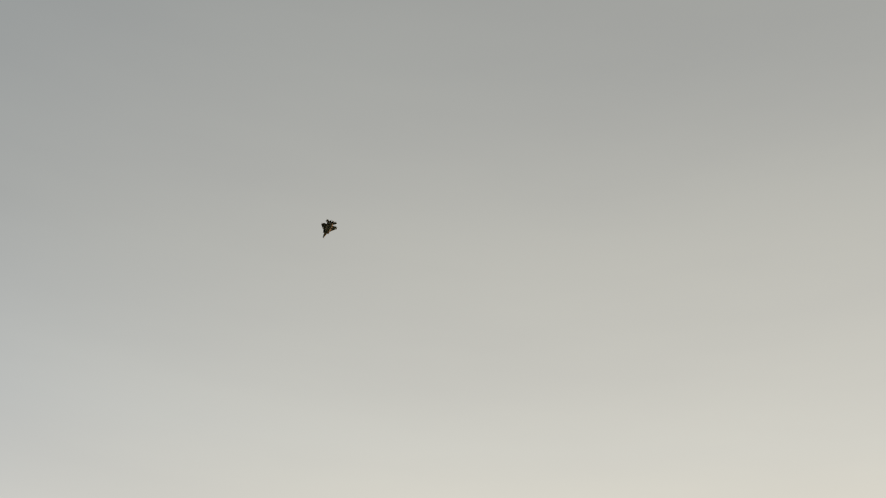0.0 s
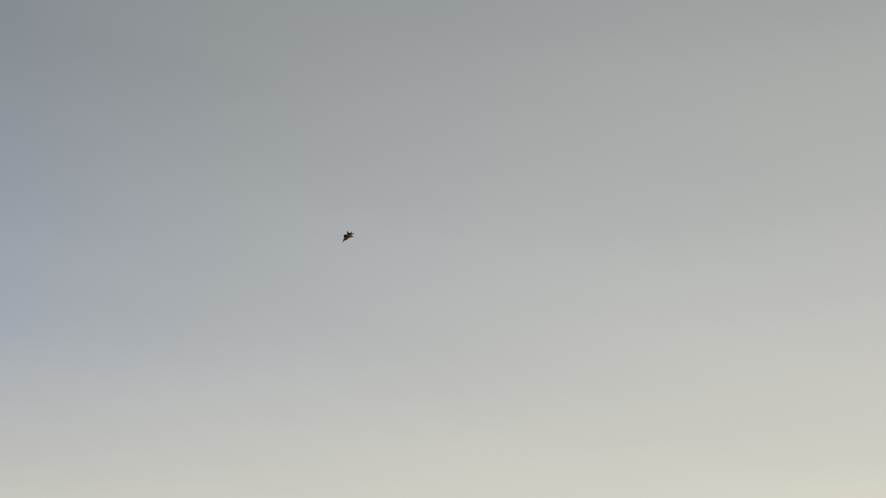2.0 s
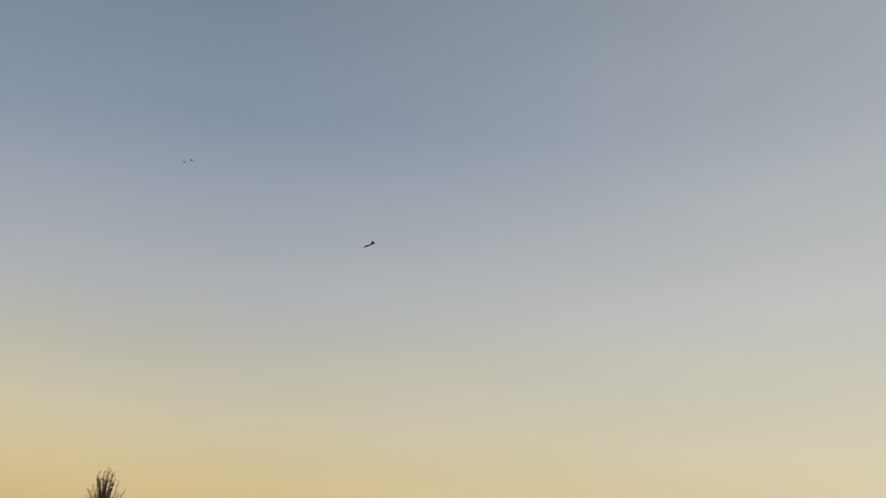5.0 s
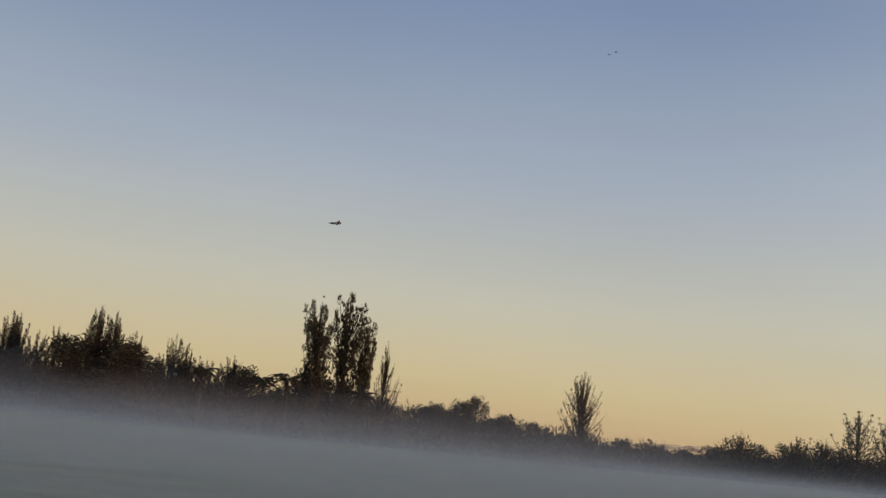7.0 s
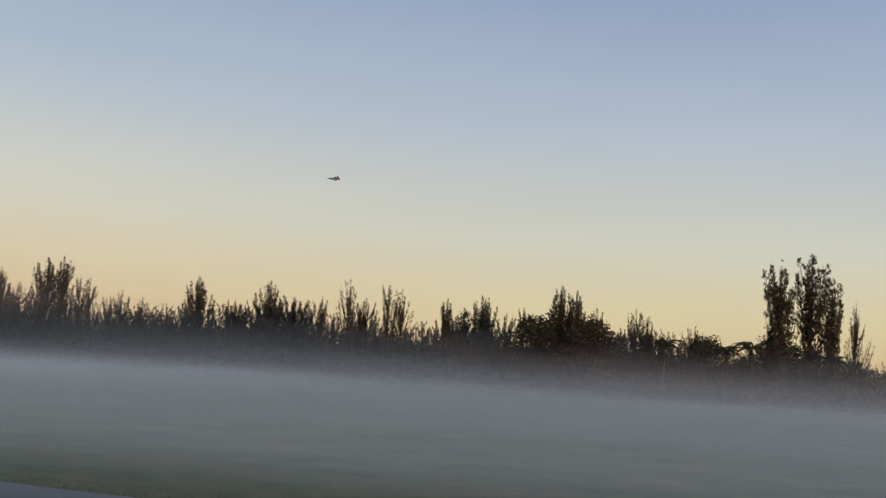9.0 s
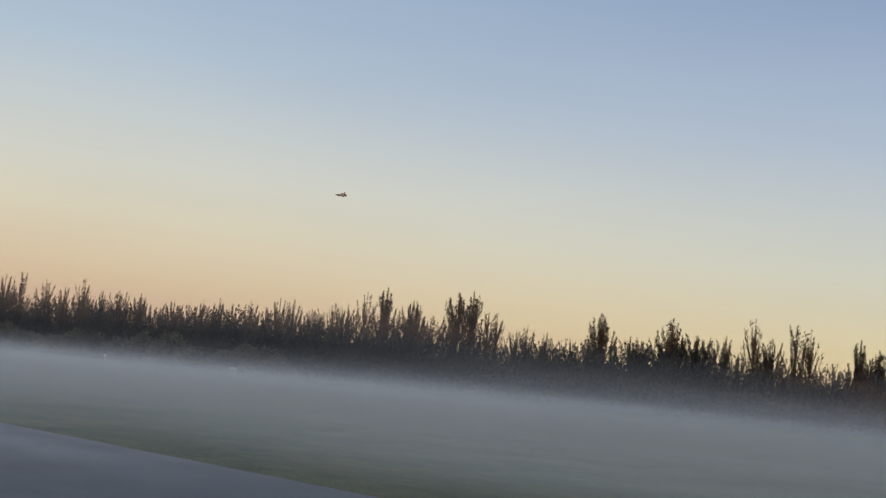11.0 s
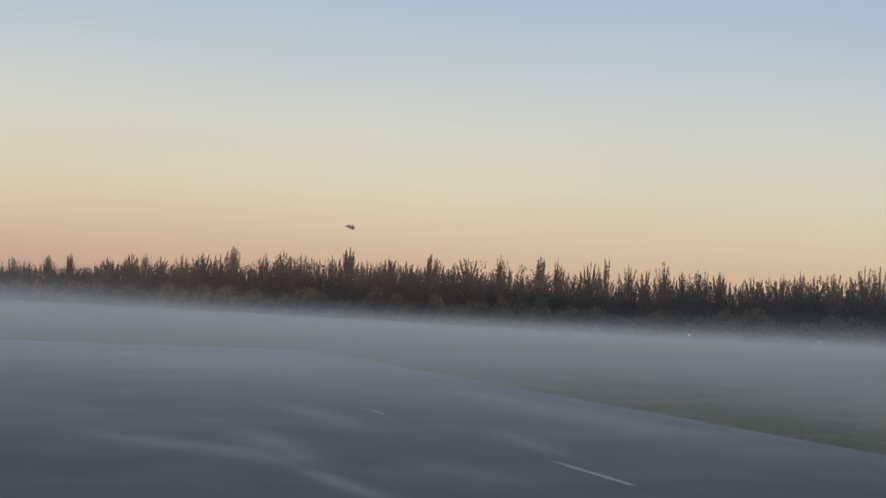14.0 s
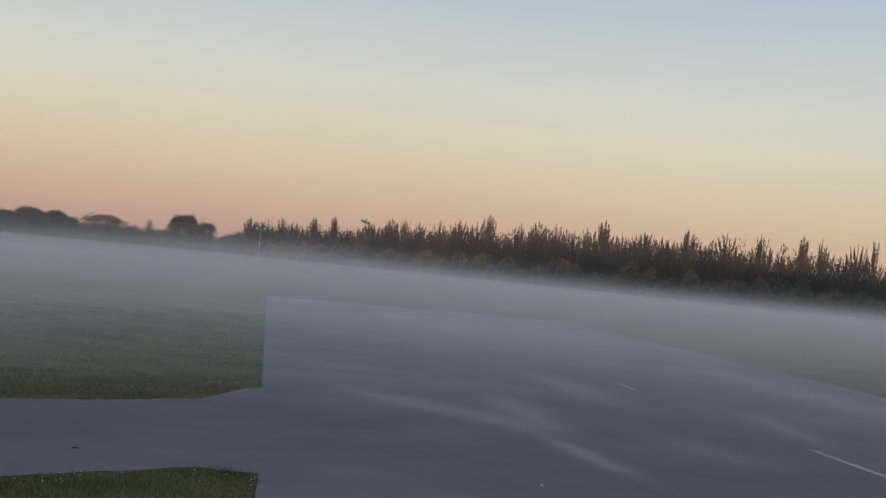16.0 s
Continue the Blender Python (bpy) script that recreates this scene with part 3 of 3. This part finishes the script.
PLUMES = [(13.3, 3.43), (11.5, 3.49), (11.0, 3.07), (8.9, 2.82), (17.4, 2.96), (18.2, 3.6), (25.8, 3.23), (27.1, 3.08), (23.8, 3.26), (29.7, 2.8), (33.8, 2.65), (32.7, 2.45), (35.2, 2.63), (34.7, 2.9),
          (39.8, 3.5), (42.9, 3.04), (43.5, 3.05), (44.3, 2.77), (45.4, 3.02), (46.0, 3.01), (47.3, 2.73), (48.7, 2.7), (49.4, 2.55), (50.7, 2.44), (52.2, 2.43), (53.1, 2.63), (53.8, 2.53), (56.2, 2.7), (57.9, 2.77),
          (59.4, 2.84), (62.0, 2.88), (63.5, 2.78), (66.3, 2.4), (67.1, 2.54), (69.7, 2.48), (71.1, 2.52)]
PLUMES_WEST = [(88.3, 1.38), (87.9, 1.1), (87.6, 1.4), (87.2, 1.2), (86.7, 1.1), (89.4, 1.03), (72.7, 2.42), (74.7, 2.25), (75.5, 2.3), (76.4, 2.21), (78.0, 2.14), (79.6, 1.76), (83.6, 1.67), (84.3, 1.4)]
rnd = random.Random(77)
for k, (az, el) in enumerate(DENSE):
    plant(dense[k % 3], az, el, rnd.uniform(0.85, 1.1), rnd.uniform(-4, 1))
for k, (az, el) in enumerate(PLUMES + PLUMES_WEST):
    plant(pines[k % 8], az, el, rnd.uniform(0.7, 1.0), rnd.uniform(-4, 3))
az = -45.0
while az < 130:
    d = wood_distance(az)
    el = profile(az)
    if az < 7.8 or az > 85.6:
        plant(rounds[rnd.randrange(3)], az, el * rnd.uniform(0.72, 1.0), rnd.uniform(0.9, 1.5) * (1.4 if az > 86 else 1.0), rnd.uniform(-4, 12))
        az += rnd.uniform(3.5, 6.5) / d * 57.3
    else:
        plant(pines[rnd.randrange(8)], az, el * rnd.uniform(0.95, 1.25), rnd.uniform(0.8, 1.3), rnd.uniform(-3, 14))
        az += rnd.uniform(1.2, 2.5) / d * 57.3
for bearing, el, w in ((-2.3, 1.95, .55), (-1.6, 1.7, .7), (-0.3, 1.5, .8), (-3.6, 1.3, .8), (15.6, 2.7, 1.2), (14.0, 2.7, 1.2), (8.2, 2.2, 1.0), (5.9, 2.3, .9), (5.0, 2.1, .9), (3.6, 1.9, .8), (88.25, 1.2, .9), (87.6, 1.25, .9), (86.9, 1.0, .9), (94.8, .93, 2.2), (93.2, .9, 1.7), (91.4, .92, 2.0)):
    plant(rounds[0], bearing, el, w, -3)


def palm_tree(seed, height):
    """A short palm: a ringed trunk and a head of arching, feathered fronds."""
    r = random.Random(seed)
    root = new("palm_tree")
    v, f = tube([(0, 0, 0), (0.1, 0, height * 0.4), (0.05, 0.1, height * 0.78)], [0.22, 0.17, 0.15], 8)
    mesh_object("trunk", v, f, M["bark"], root)
    b = Blades(seed)
    for k in range(22):
        a, rise = r.uniform(0, 2 * math.pi), r.uniform(0.1, 1.3)
        out = Vector((math.cos(a), math.sin(a), 0))
        for j in range(24):
            t = j / 23
            p = Vector((0.05, 0.1, height * 0.78)) + out * (2.2 * t) + Vector((0, 0, rise * 1.6 * t - 1.9 * t * t))
            for side in (1, -1):
                w = Vector((-out.y, out.x, 0)) * side
                b.spray(p, w + out * 0.8 + Vector((0, 0, -0.5)), 0.5 * (1.1 - t * 0.6), 0.09)
    mesh_object("fronds", b.v, b.f, M["leaves"], root)
    return tagged(root, "small dark feather palm at the edge of the wood", "palm", "palms by the wood")


palm = palm_tree(91, 10.0 * 0.75)
for bearing, el, turn in ((7.5, 2.15, 0), (6.4, 2.35, 70), (2.9, 1.9, 140), (10.2, 2.3, 200)):
    p, dist = at_wood(bearing, -6.5)
    s = (1.7 + dist * math.tan(radians(el))) / 6.5
    m = pose(p.x, p.y, 0, 0, 0, turn)
    ob = palm if turn == 0 else copy_thing(palm, m)
    ob.matrix_basis = m
    ob.scale = (s, s, s)


def undergrowth(name, az0, az1, share, thick, leaf, label, front, seed, count):
    """The dense skirt of the wood: overlapping bushes of small sprays, from the ground up to a share of the trees' height."""
    b = Blades(seed)
    r = b.r
    bushes = []
    a = az0
    while a < az1:
        d = wood_distance(a)
        h = (1.7 + d * math.tan(radians(profile(a)))) * share * r.uniform(0.7, 1.08)
        p, _ = at_wood(a, front + r.uniform(0, thick))
        bushes.append((p, h))
        a += r.uniform(1.2, 2.6) / d * 57.3
    for p, h in bushes:
        w = r.uniform(1.6, 3.0)
        for _ in range(int(count * r.uniform(0.7, 1.2))):
            d = Vector((r.gauss(0, 1), r.gauss(0, 1), abs(r.gauss(0, 1)))).normalized()
            q = r.random() ** 0.3
            c = p + Vector((d.x * w * q, d.y * w * q, d.z * h * q if _ % 5 < 3 else h * r.random() * 0.7))
            slim = 1.0 if c.z < 0.6 * h else 0.4   # slender shoots at the top
            b.spray(c, d + Vector((0, 0, 0.4 / slim)), r.uniform(0.4, 0.95), r.uniform(0.3, 0.6) * slim)
    tagged(mesh_object(name, b.v, b.f, M[leaf]), label, "undergrowth", kind="stuff")


# these skirts carry the gloom under the trees in their colour
undergrowth("undergrowth", -45, 130, 0.75, 5, "shade", "dense undergrowth along the foot of the wood, coloured dark for shade", -6, 301, 460)
undergrowth("undergrowth", -45, 130, 1.02, 5, "shade", "dense thicket inside the wood, with shade put into its colour", 4, 307, 520)
undergrowth("undergrowth", 7, 85.5, 1.18, 5, "shade", "dense thicket inside the wood, with shade put into its colour", 9, 302, 640)
undergrowth("thicket", -13, 8, 1.04, 4, "leaves", "low dark hedge of mixed bushes", -5, 308, 420)
undergrowth("thicket", 43, 85.5, 0.9, 4, "needles", "dense brown feathery thicket of young trees", 3, 304, 300)
undergrowth("thicket", 85, 125, 0.98, 5, "leaves", "low dark hedge of mixed bushes", -4, 305, 300)
undergrowth("thicket", -20.5, -13.2, 0.95, 4, "leaves", "low dark hedge of mixed bushes", -4, 306, 360)


def brush_bushes():
    """Rounded tawny bushes of many sizes before the western wood."""
    b = Blades(303)
    r = b.r
    a = 46.0
    while a < 85:
        d = wood_distance(a)
        full = (1.7 + d * math.tan(radians(profile(a))))
        h, w = full * r.uniform(0.3, 0.62), r.uniform(2.2, 4.2)
        p, _ = at_wood(a, -8 + r.uniform(-3, 2))
        for _ in range(900):
            v = Vector((r.gauss(0, 1), r.gauss(0, 1), abs(r.gauss(0, 1)))).normalized()
            q = 0.8 + 0.2 * r.random() + 0.22 * noise.noise(v * 2.5 + p)
            b.spray(p + Vector((v.x * w * q, v.y * w * q, v.z * h * q)), v + Vector((r.gauss(0, .5), r.gauss(0, .5), 0.4)), r.uniform(0.25, 0.55), r.uniform(0.15, 0.3))
        a += r.uniform(1.6, 5.0) / d * 57.3
    tagged(mesh_object("dry_brush", b.v, b.f, M["brush"]), "rounded tawny bushes before the wood", "bushes", kind="stuff")


brush_bushes()


def sunward_wood():
    """An unseen wood on the sunny side, added to keep the low sun off the ground."""
    b = Blades(401)
    r = b.r
    for _ in range(34000):
        a, t = radians(r.uniform(-165, -46)), r.random()
        d = 150 + r.uniform(0, 14) + 12 * math.sin(a * 7)
        h = (12 + 2.5 * noise.noise((a * 9, 0.0, 4.0))) * t
        way = Vector((r.gauss(0, 1), r.gauss(0, 1), r.uniform(0, 1)))
        b.spray((-math.sin(a) * d, math.cos(a) * d, h), way, r.uniform(1.2, 2.2), r.uniform(0.7, 1.3))
    tagged(mesh_object("sunward_wood", b.v, b.f, M["leaves"]), "unseen dark wood added to block the low sun from the field", "woods", kind="stuff")


sunward_wood()


def low_cloud(az0, az1, el, seed):
    """A long, thin, ragged bar of cloud far behind the wood."""
    r = random.Random(seed)
    bm = bmesh.new()
    dist = 2600.0
    for k in range(9):
        az = az0 + (az1 - az0) * (k + r.uniform(-0.3, 0.3)) / 8
        g = bmesh.ops.create_icosphere(bm, subdivisions=3, radius=1.0)
        long, tall = r.uniform(18, 34), r.uniform(2.5, 5.5)
        turn = Matrix.Rotation(radians(az), 3, "Z")
        c = Vector((-math.sin(radians(az)) * dist, math.cos(radians(az)) * dist, dist * math.tan(radians(el + r.uniform(-0.09, 0.09)))))
        for v in g["verts"]:
            n = 1 + 0.5 * noise.noise(v.co * 2.3 + Vector((k, seed, 0)))
            v.co = c + turn @ Vector((v.co.x * long * n, v.co.y * 14 * n, v.co.z * tall * n))
    tagged(part("cloud", bm, M["cloud"], None, "", True), "thin mauve cloud bar low over the horizon", "cloud", kind="structure")


low_cloud(-12.6, -8.8, 0.75, 1)
low_cloud(-26.0, -20.5, 0.95, 2)

# ---- small things on the field ----


def box(bm, x, y, z, sx, sy, sz):
    g = bmesh.ops.create_cube(bm, size=1.0)
    bmesh.ops.scale(bm, vec=(sx, sy, sz), verts=g["verts"])
    bmesh.ops.translate(bm, vec=(x, y, z), verts=g["verts"])


def litter():
    """A dark twig and a pale pebble lying on the asphalt."""
    v, f = tube([(0, 0, 0), (0.015, 0.025, 0.004), (0.01, 0.055, 0.002)], [0.004, 0.005, 0.003], 6)
    twig = mesh_object("twig", v, f, M["bark"])
    twig.location = (-10.3, -0.32, 0.022)
    tagged(twig, "small dark broken twig on the taxiway", "twig")
    bm = bmesh.new()
    bmesh.ops.create_icosphere(bm, subdivisions=2, radius=0.014)
    for w in bm.verts:
        w.co *= 1 + 0.3 * noise.noise(w.co * 60)
        w.co.z *= 0.6
    stone = part("pebble", bm, M["white"], None, "", True)
    stone.location = (-9.7, 3.4, 0.027)
    tagged(stone, "tiny pale pebble on the runway asphalt", "pebble")


litter()


def light_pole(az, dist, height):
    root = new("light_pole")
    root.location = (-math.sin(radians(az)) * dist, math.cos(radians(az)) * dist, 0)
    root.rotation_euler = (0, 0, radians(az))
    v, f = tube([(0, 0, 0), (0.0, 0, height * 0.5), (0.02, 0, height)], [0.07, 0.06, 0.05], 8)
    mesh_object("pole", v, f, M["pole"], root)
    bm = bmesh.new()
    box(bm, 0, 0, height - 0.25, 1.5, 0.08, 0.08)
    part("crossarm", bm, M["pole"], root)
    for x in (-0.6, 0.6):
        bm = bmesh.new()
        box(bm, x, -0.1, height - 0.02, 0.4, 0.25, 0.22)
        bmesh.ops.bevel(bm, geom=bm.edges[:], offset=0.03, segments=1, affect="EDGES")
        part("lamp_head", bm, M["white"], root)
    tagged(root, "slim pale metal pole with a crossarm at the field edge", "pole")


light_pole(84.5, 190, 5.3)


def marker_board(az, dist, wide, tall):
    root = new("marker_board")
    root.location = (-math.sin(radians(az)) * dist, math.cos(radians(az)) * dist, 0)
    root.rotation_euler = (0, 0, radians(az))
    for x in (-wide * 0.35, wide * 0.35):
        v, f = tube([(x, 0, 0), (x, 0, 0.9)], [0.04, 0.04], 6)
        mesh_object("post", v, f, M["pole"], root)
    bm = bmesh.new()
    box(bm, 0, -0.06, 0.9 + tall / 2, wide, 0.04, tall)
    part("panel", bm, M["white"], root)
    tagged(root, "small white marker board standing in the misty grass", "sign", "field markers")


marker_board(53.4, 138, 0.2, 0.25)
marker_board(47.8, 138, 0.7, 0.2)

# ---- the model jet ----


def loft(bm, rings):
    """A closed skin over rings of equal count."""
    rows = [[bm.verts.new(p) for p in ring] for ring in rings]
    n = len(rows[0])
    for a, b in zip(rows, rows[1:]):
        for k in range(n):
            bm.faces.new((a[k], a[(k + 1) % n], b[(k + 1) % n], b[k]))
    bm.faces.new(rows[0])
    bm.faces.new(rows[-1][::-1])


def slab(bm, outline, thick, up):
    """A thin wing: an outline with its edges sharpened."""
    up = Vector(up).normalized()
    c = sum((Vector(p) for p in outline), Vector()) / len(outline)
    mid = [bm.verts.new(p) for p in outline]
    n = len(mid)
    for side in (1, -1):
        top = [bm.verts.new(c + (Vector(p) - c) * 0.8 + up * thick * side) for p in outline]
        for k in range(n):
            f = (mid[k], mid[(k + 1) % n], top[(k + 1) % n], top[k])
            bm.faces.new(f if side > 0 else f[::-1])
        bm.faces.new(top if side > 0 else top[::-1])


def build_jet():
    """A turbine model of a twin-finned fighter, nose along +y, 2.1 m long."""
    jet = new("model_jet")
    bm = bmesh.new()
    rings = []
    for y, w, h, z, flat in ((1.10, .012, .012, -.01, 1), (.95, .055, .05, 0, .9), (.75, .095, .085, .01, .8), (.5, .15, .105, .015, .7), (.28, .24, .115, .01, .55), (0, .27, .12, 0, .5), (-.35, .27, .12, 0, .5), (-.65, .24, .105, 0, .5), (-.82, .2, .08, 0, .5)):
        ring = []
        for k in range(16):
            a = 2 * math.pi * k / 16
            cx, cz = math.cos(a), math.sin(a)
            ring.append((w * math.copysign(abs(cx) ** flat, cx), y, z + h * math.copysign(abs(cz) ** (0.6 + flat * 0.4), cz)))
        rings.append(ring)
    loft(bm, rings)
    part("fuselage", bm, M["jet_grey"], jet, "grey chined fuselage", True)
    bm = bmesh.new()
    rings = []
    for y, w, h in ((.78, .01, .01), (.66, .05, .06), (.5, .065, .085), (.34, .055, .07), (.18, .015, .02)):
        rings.append([(w * math.cos(2 * math.pi * k / 12), y, .085 + h * math.sin(2 * math.pi * k / 12)) for k in range(12)])
    loft(bm, rings)
    part("canopy", bm, M["canopy"], jet, "dark tinted canopy", True)
    for s in (1, -1):
        bm = bmesh.new()
        slab(bm, [(s * .2, .34, .01), (s * .74, -.28, .0), (s * .74, -.44, .0), (s * .55, -.54, 0), (s * .2, -.5, .01)], .018, (0, 0, 1))
        part("wing", bm, M["jet_grey"], jet)
        bm = bmesh.new()
        slab(bm, [(s * .2, -.55, 0), (s * .50, -.80, 0), (s * .50, -.90, 0), (s * .36, -1.0, 0), (s * .18, -.88, 0)], .012, (0, 0, 1))
        part("tailplane", bm, M["jet_grey"], jet)
        bm = bmesh.new()
        slab(bm, [(s * .19, -.32, .08), (s * .33, -.62, .41), (s * .34, -.78, .42), (s * .21, -.84, .08)], .012, (1, 0, -.4 * s))
        part("fin", bm, M["jet_grey"], jet, "canted tail fin")
        bm = bmesh.new()
        loft(bm, [[(s * .2 + dx * w, y, -.01 + dz * w) for dx, dz in ((-.07, -.08), (.07, -.05), (.07, .06), (-.07, .08))] for y, w in ((.46, .8), (.44, 1.0), (.2, 1.0), (.0, .7))])
        part("intake", bm, M["jet_dark"], jet, "dark air intake")
        v, f = tube([(s * .1, -.78, 0), (s * .1, -.9, 0), (s * .1, -.98, 0)], [.085, .08, .065], 12)
        mesh_object("nozzle", v, f, M["nozzle"], jet, "burnt metal exhaust nozzle")
    return tagged(jet, "grey twin-finned model fighter jet in flight", "model aircraft")


jet = build_jet()


def build_bird(name):
    """A bird that soars, head along +y, 1.3 m across the wings."""
    bird = new(name)
    bm = bmesh.new()
    loft(bm, [[(w * math.cos(2 * math.pi * k / 8), y, w * math.sin(2 * math.pi * k / 8)) for k in range(8)] for y, w in ((.38, .01), (.30, .04), (.2, .045), (.08, .09), (-.12, .085), (-.3, .04), (-.42, .012))])
    part("body", bm, M["feather"], bird, "", True)
    for s in (1, -1):
        bm = bmesh.new()
        slab(bm, [(s * .05, .1, .02), (s * .34, .16, .10), (s * .68, .02, .02), (s * .36, -.06, .09), (s * .05, -.12, .02)], .012, (0, 0, 1))
        part("wing", bm, M["feather"], bird)
    bm = bmesh.new()
    slab(bm, [(-.03, -.3, 0), (.03, -.3, 0), (.1, -.55, 0), (-.1, -.55, 0)], .008, (0, 0, 1))
    part("tail", bm, M["feather"], bird)
    return tagged(bird, "dark bird gliding high over the field", "bird", "two birds flying together")


birds = [build_bird("bird"), build_bird("bird")]

# ---- what moves ----


def flying(az, el, dist, course, climb, bank):
    """A pose az, el, dist from the eye; course in degrees left of north, climb up, bank to its left."""
    a, e = radians(az), radians(el)
    p = Vector(EYE) + Vector((-math.sin(a) * math.cos(e), math.cos(a) * math.cos(e), math.sin(e))) * dist
    return Matrix.Translation(p) @ pose(0, 0, 0, 0, 0, course) @ pose(0, 0, 0, climb) @ pose(0, 0, 0, 0, -bank)


JET = [
    (0, -53.56, 34.37, 112.0, -36.0, -19.1, 2.0),
    (0.5, -50.19, 31.25, 124.5, -24.9, -12.4, 2.0),
    (1, -47.63, 28.98, 137.0, -21.9, -12.0, 3.0),
    (1.5, -45.20, 27.71, 148.5, -19.3, -15.4, 6.0),
    (2, -43.08, 26.34, 160.0, -12.9, -16.5, 12.0),
    (2.5, -40.21, 23.37, 172.0, -8.7, -23.4, 20.0),
    (3, -36.30, 20.98, 184.0, 5.8, -25.6, 28.0),
    (5.5, -11.84, 13.19, 205.0, 60.3, -19.1, 27.0),
    (6, -6.18, 11.60, 205.3, 71.6, -17.2, 28.0),
    (6.5, -0.51, 10.20, 205.7, 81.8, -10.9, 30.0),
    (7, 5.09, 9.32, 206.0, 91.4, -4.1, 32.0),
    (7.5, 10.51, 8.87, 207.5, 98.1, -5.6, 33.0),
    (8, 15.74, 8.66, 209.0, 104.9, -5.2, 34.0),
    (8.5, 20.75, 8.61, 210.5, 111.8, -3.3, 35.0),
    (9, 25.68, 8.65, 212.0, 118.2, -3.6, 36.0),
    (9.5, 30.39, 8.76, 212.9, 124.0, -6.9, 36.6),
    (12, 52.48, 6.80, 217.1, 154.8, -2.0, 39.4),
    (12.5, 56.72, 6.06, 218.0, 160.5, -2.4, 43.0),
    (13, 60.95, 5.41, 216.0, 174.4, -0.2, 42.0),
    (13.5, 65.10, 4.68, 214.0, -171.9, 2.0, 44.0),
    (14, 68.99, 3.86, 208.0, -158.6, 2.7, 42.7),
    (14.5, 72.49, 3.35, 202.0, -149.9, 4.0, 41.3),
    (15, 75.41, 2.97, 192.0, -141.7, 5.3, 40.0),
    (15.5, 77.82, 2.50, 182.0, -136.0, 6.6, 36.0),
    (16, 79.87, 1.83, 172.0, -130.6, 8.2, 32.0),
]
BIRDS = [
    (0, -12.30, 16.50, 300.0, 70.0, 0.0),
    (5.5, -8.05, 17.60, 300.0, 70.0, 0.0),
    (7, -6.91, 18.06, 300.0, 70.0, 4.0),
    (8, -6.00, 18.30, 300.0, 70.0, 0.0),
    (16, 0.50, 20.50, 300.0, 70.0, 0.0),
]


def motions():
    walk(jet, [(t, flying(*row)) for t, *row in JET])
    for k, bird in enumerate(birds):
        walk(bird, [(t, flying(az - 0.30 * k, el + 0.13 * k, d, c, 2, b)) for t, az, el, d, c, b in BIRDS])


motions()
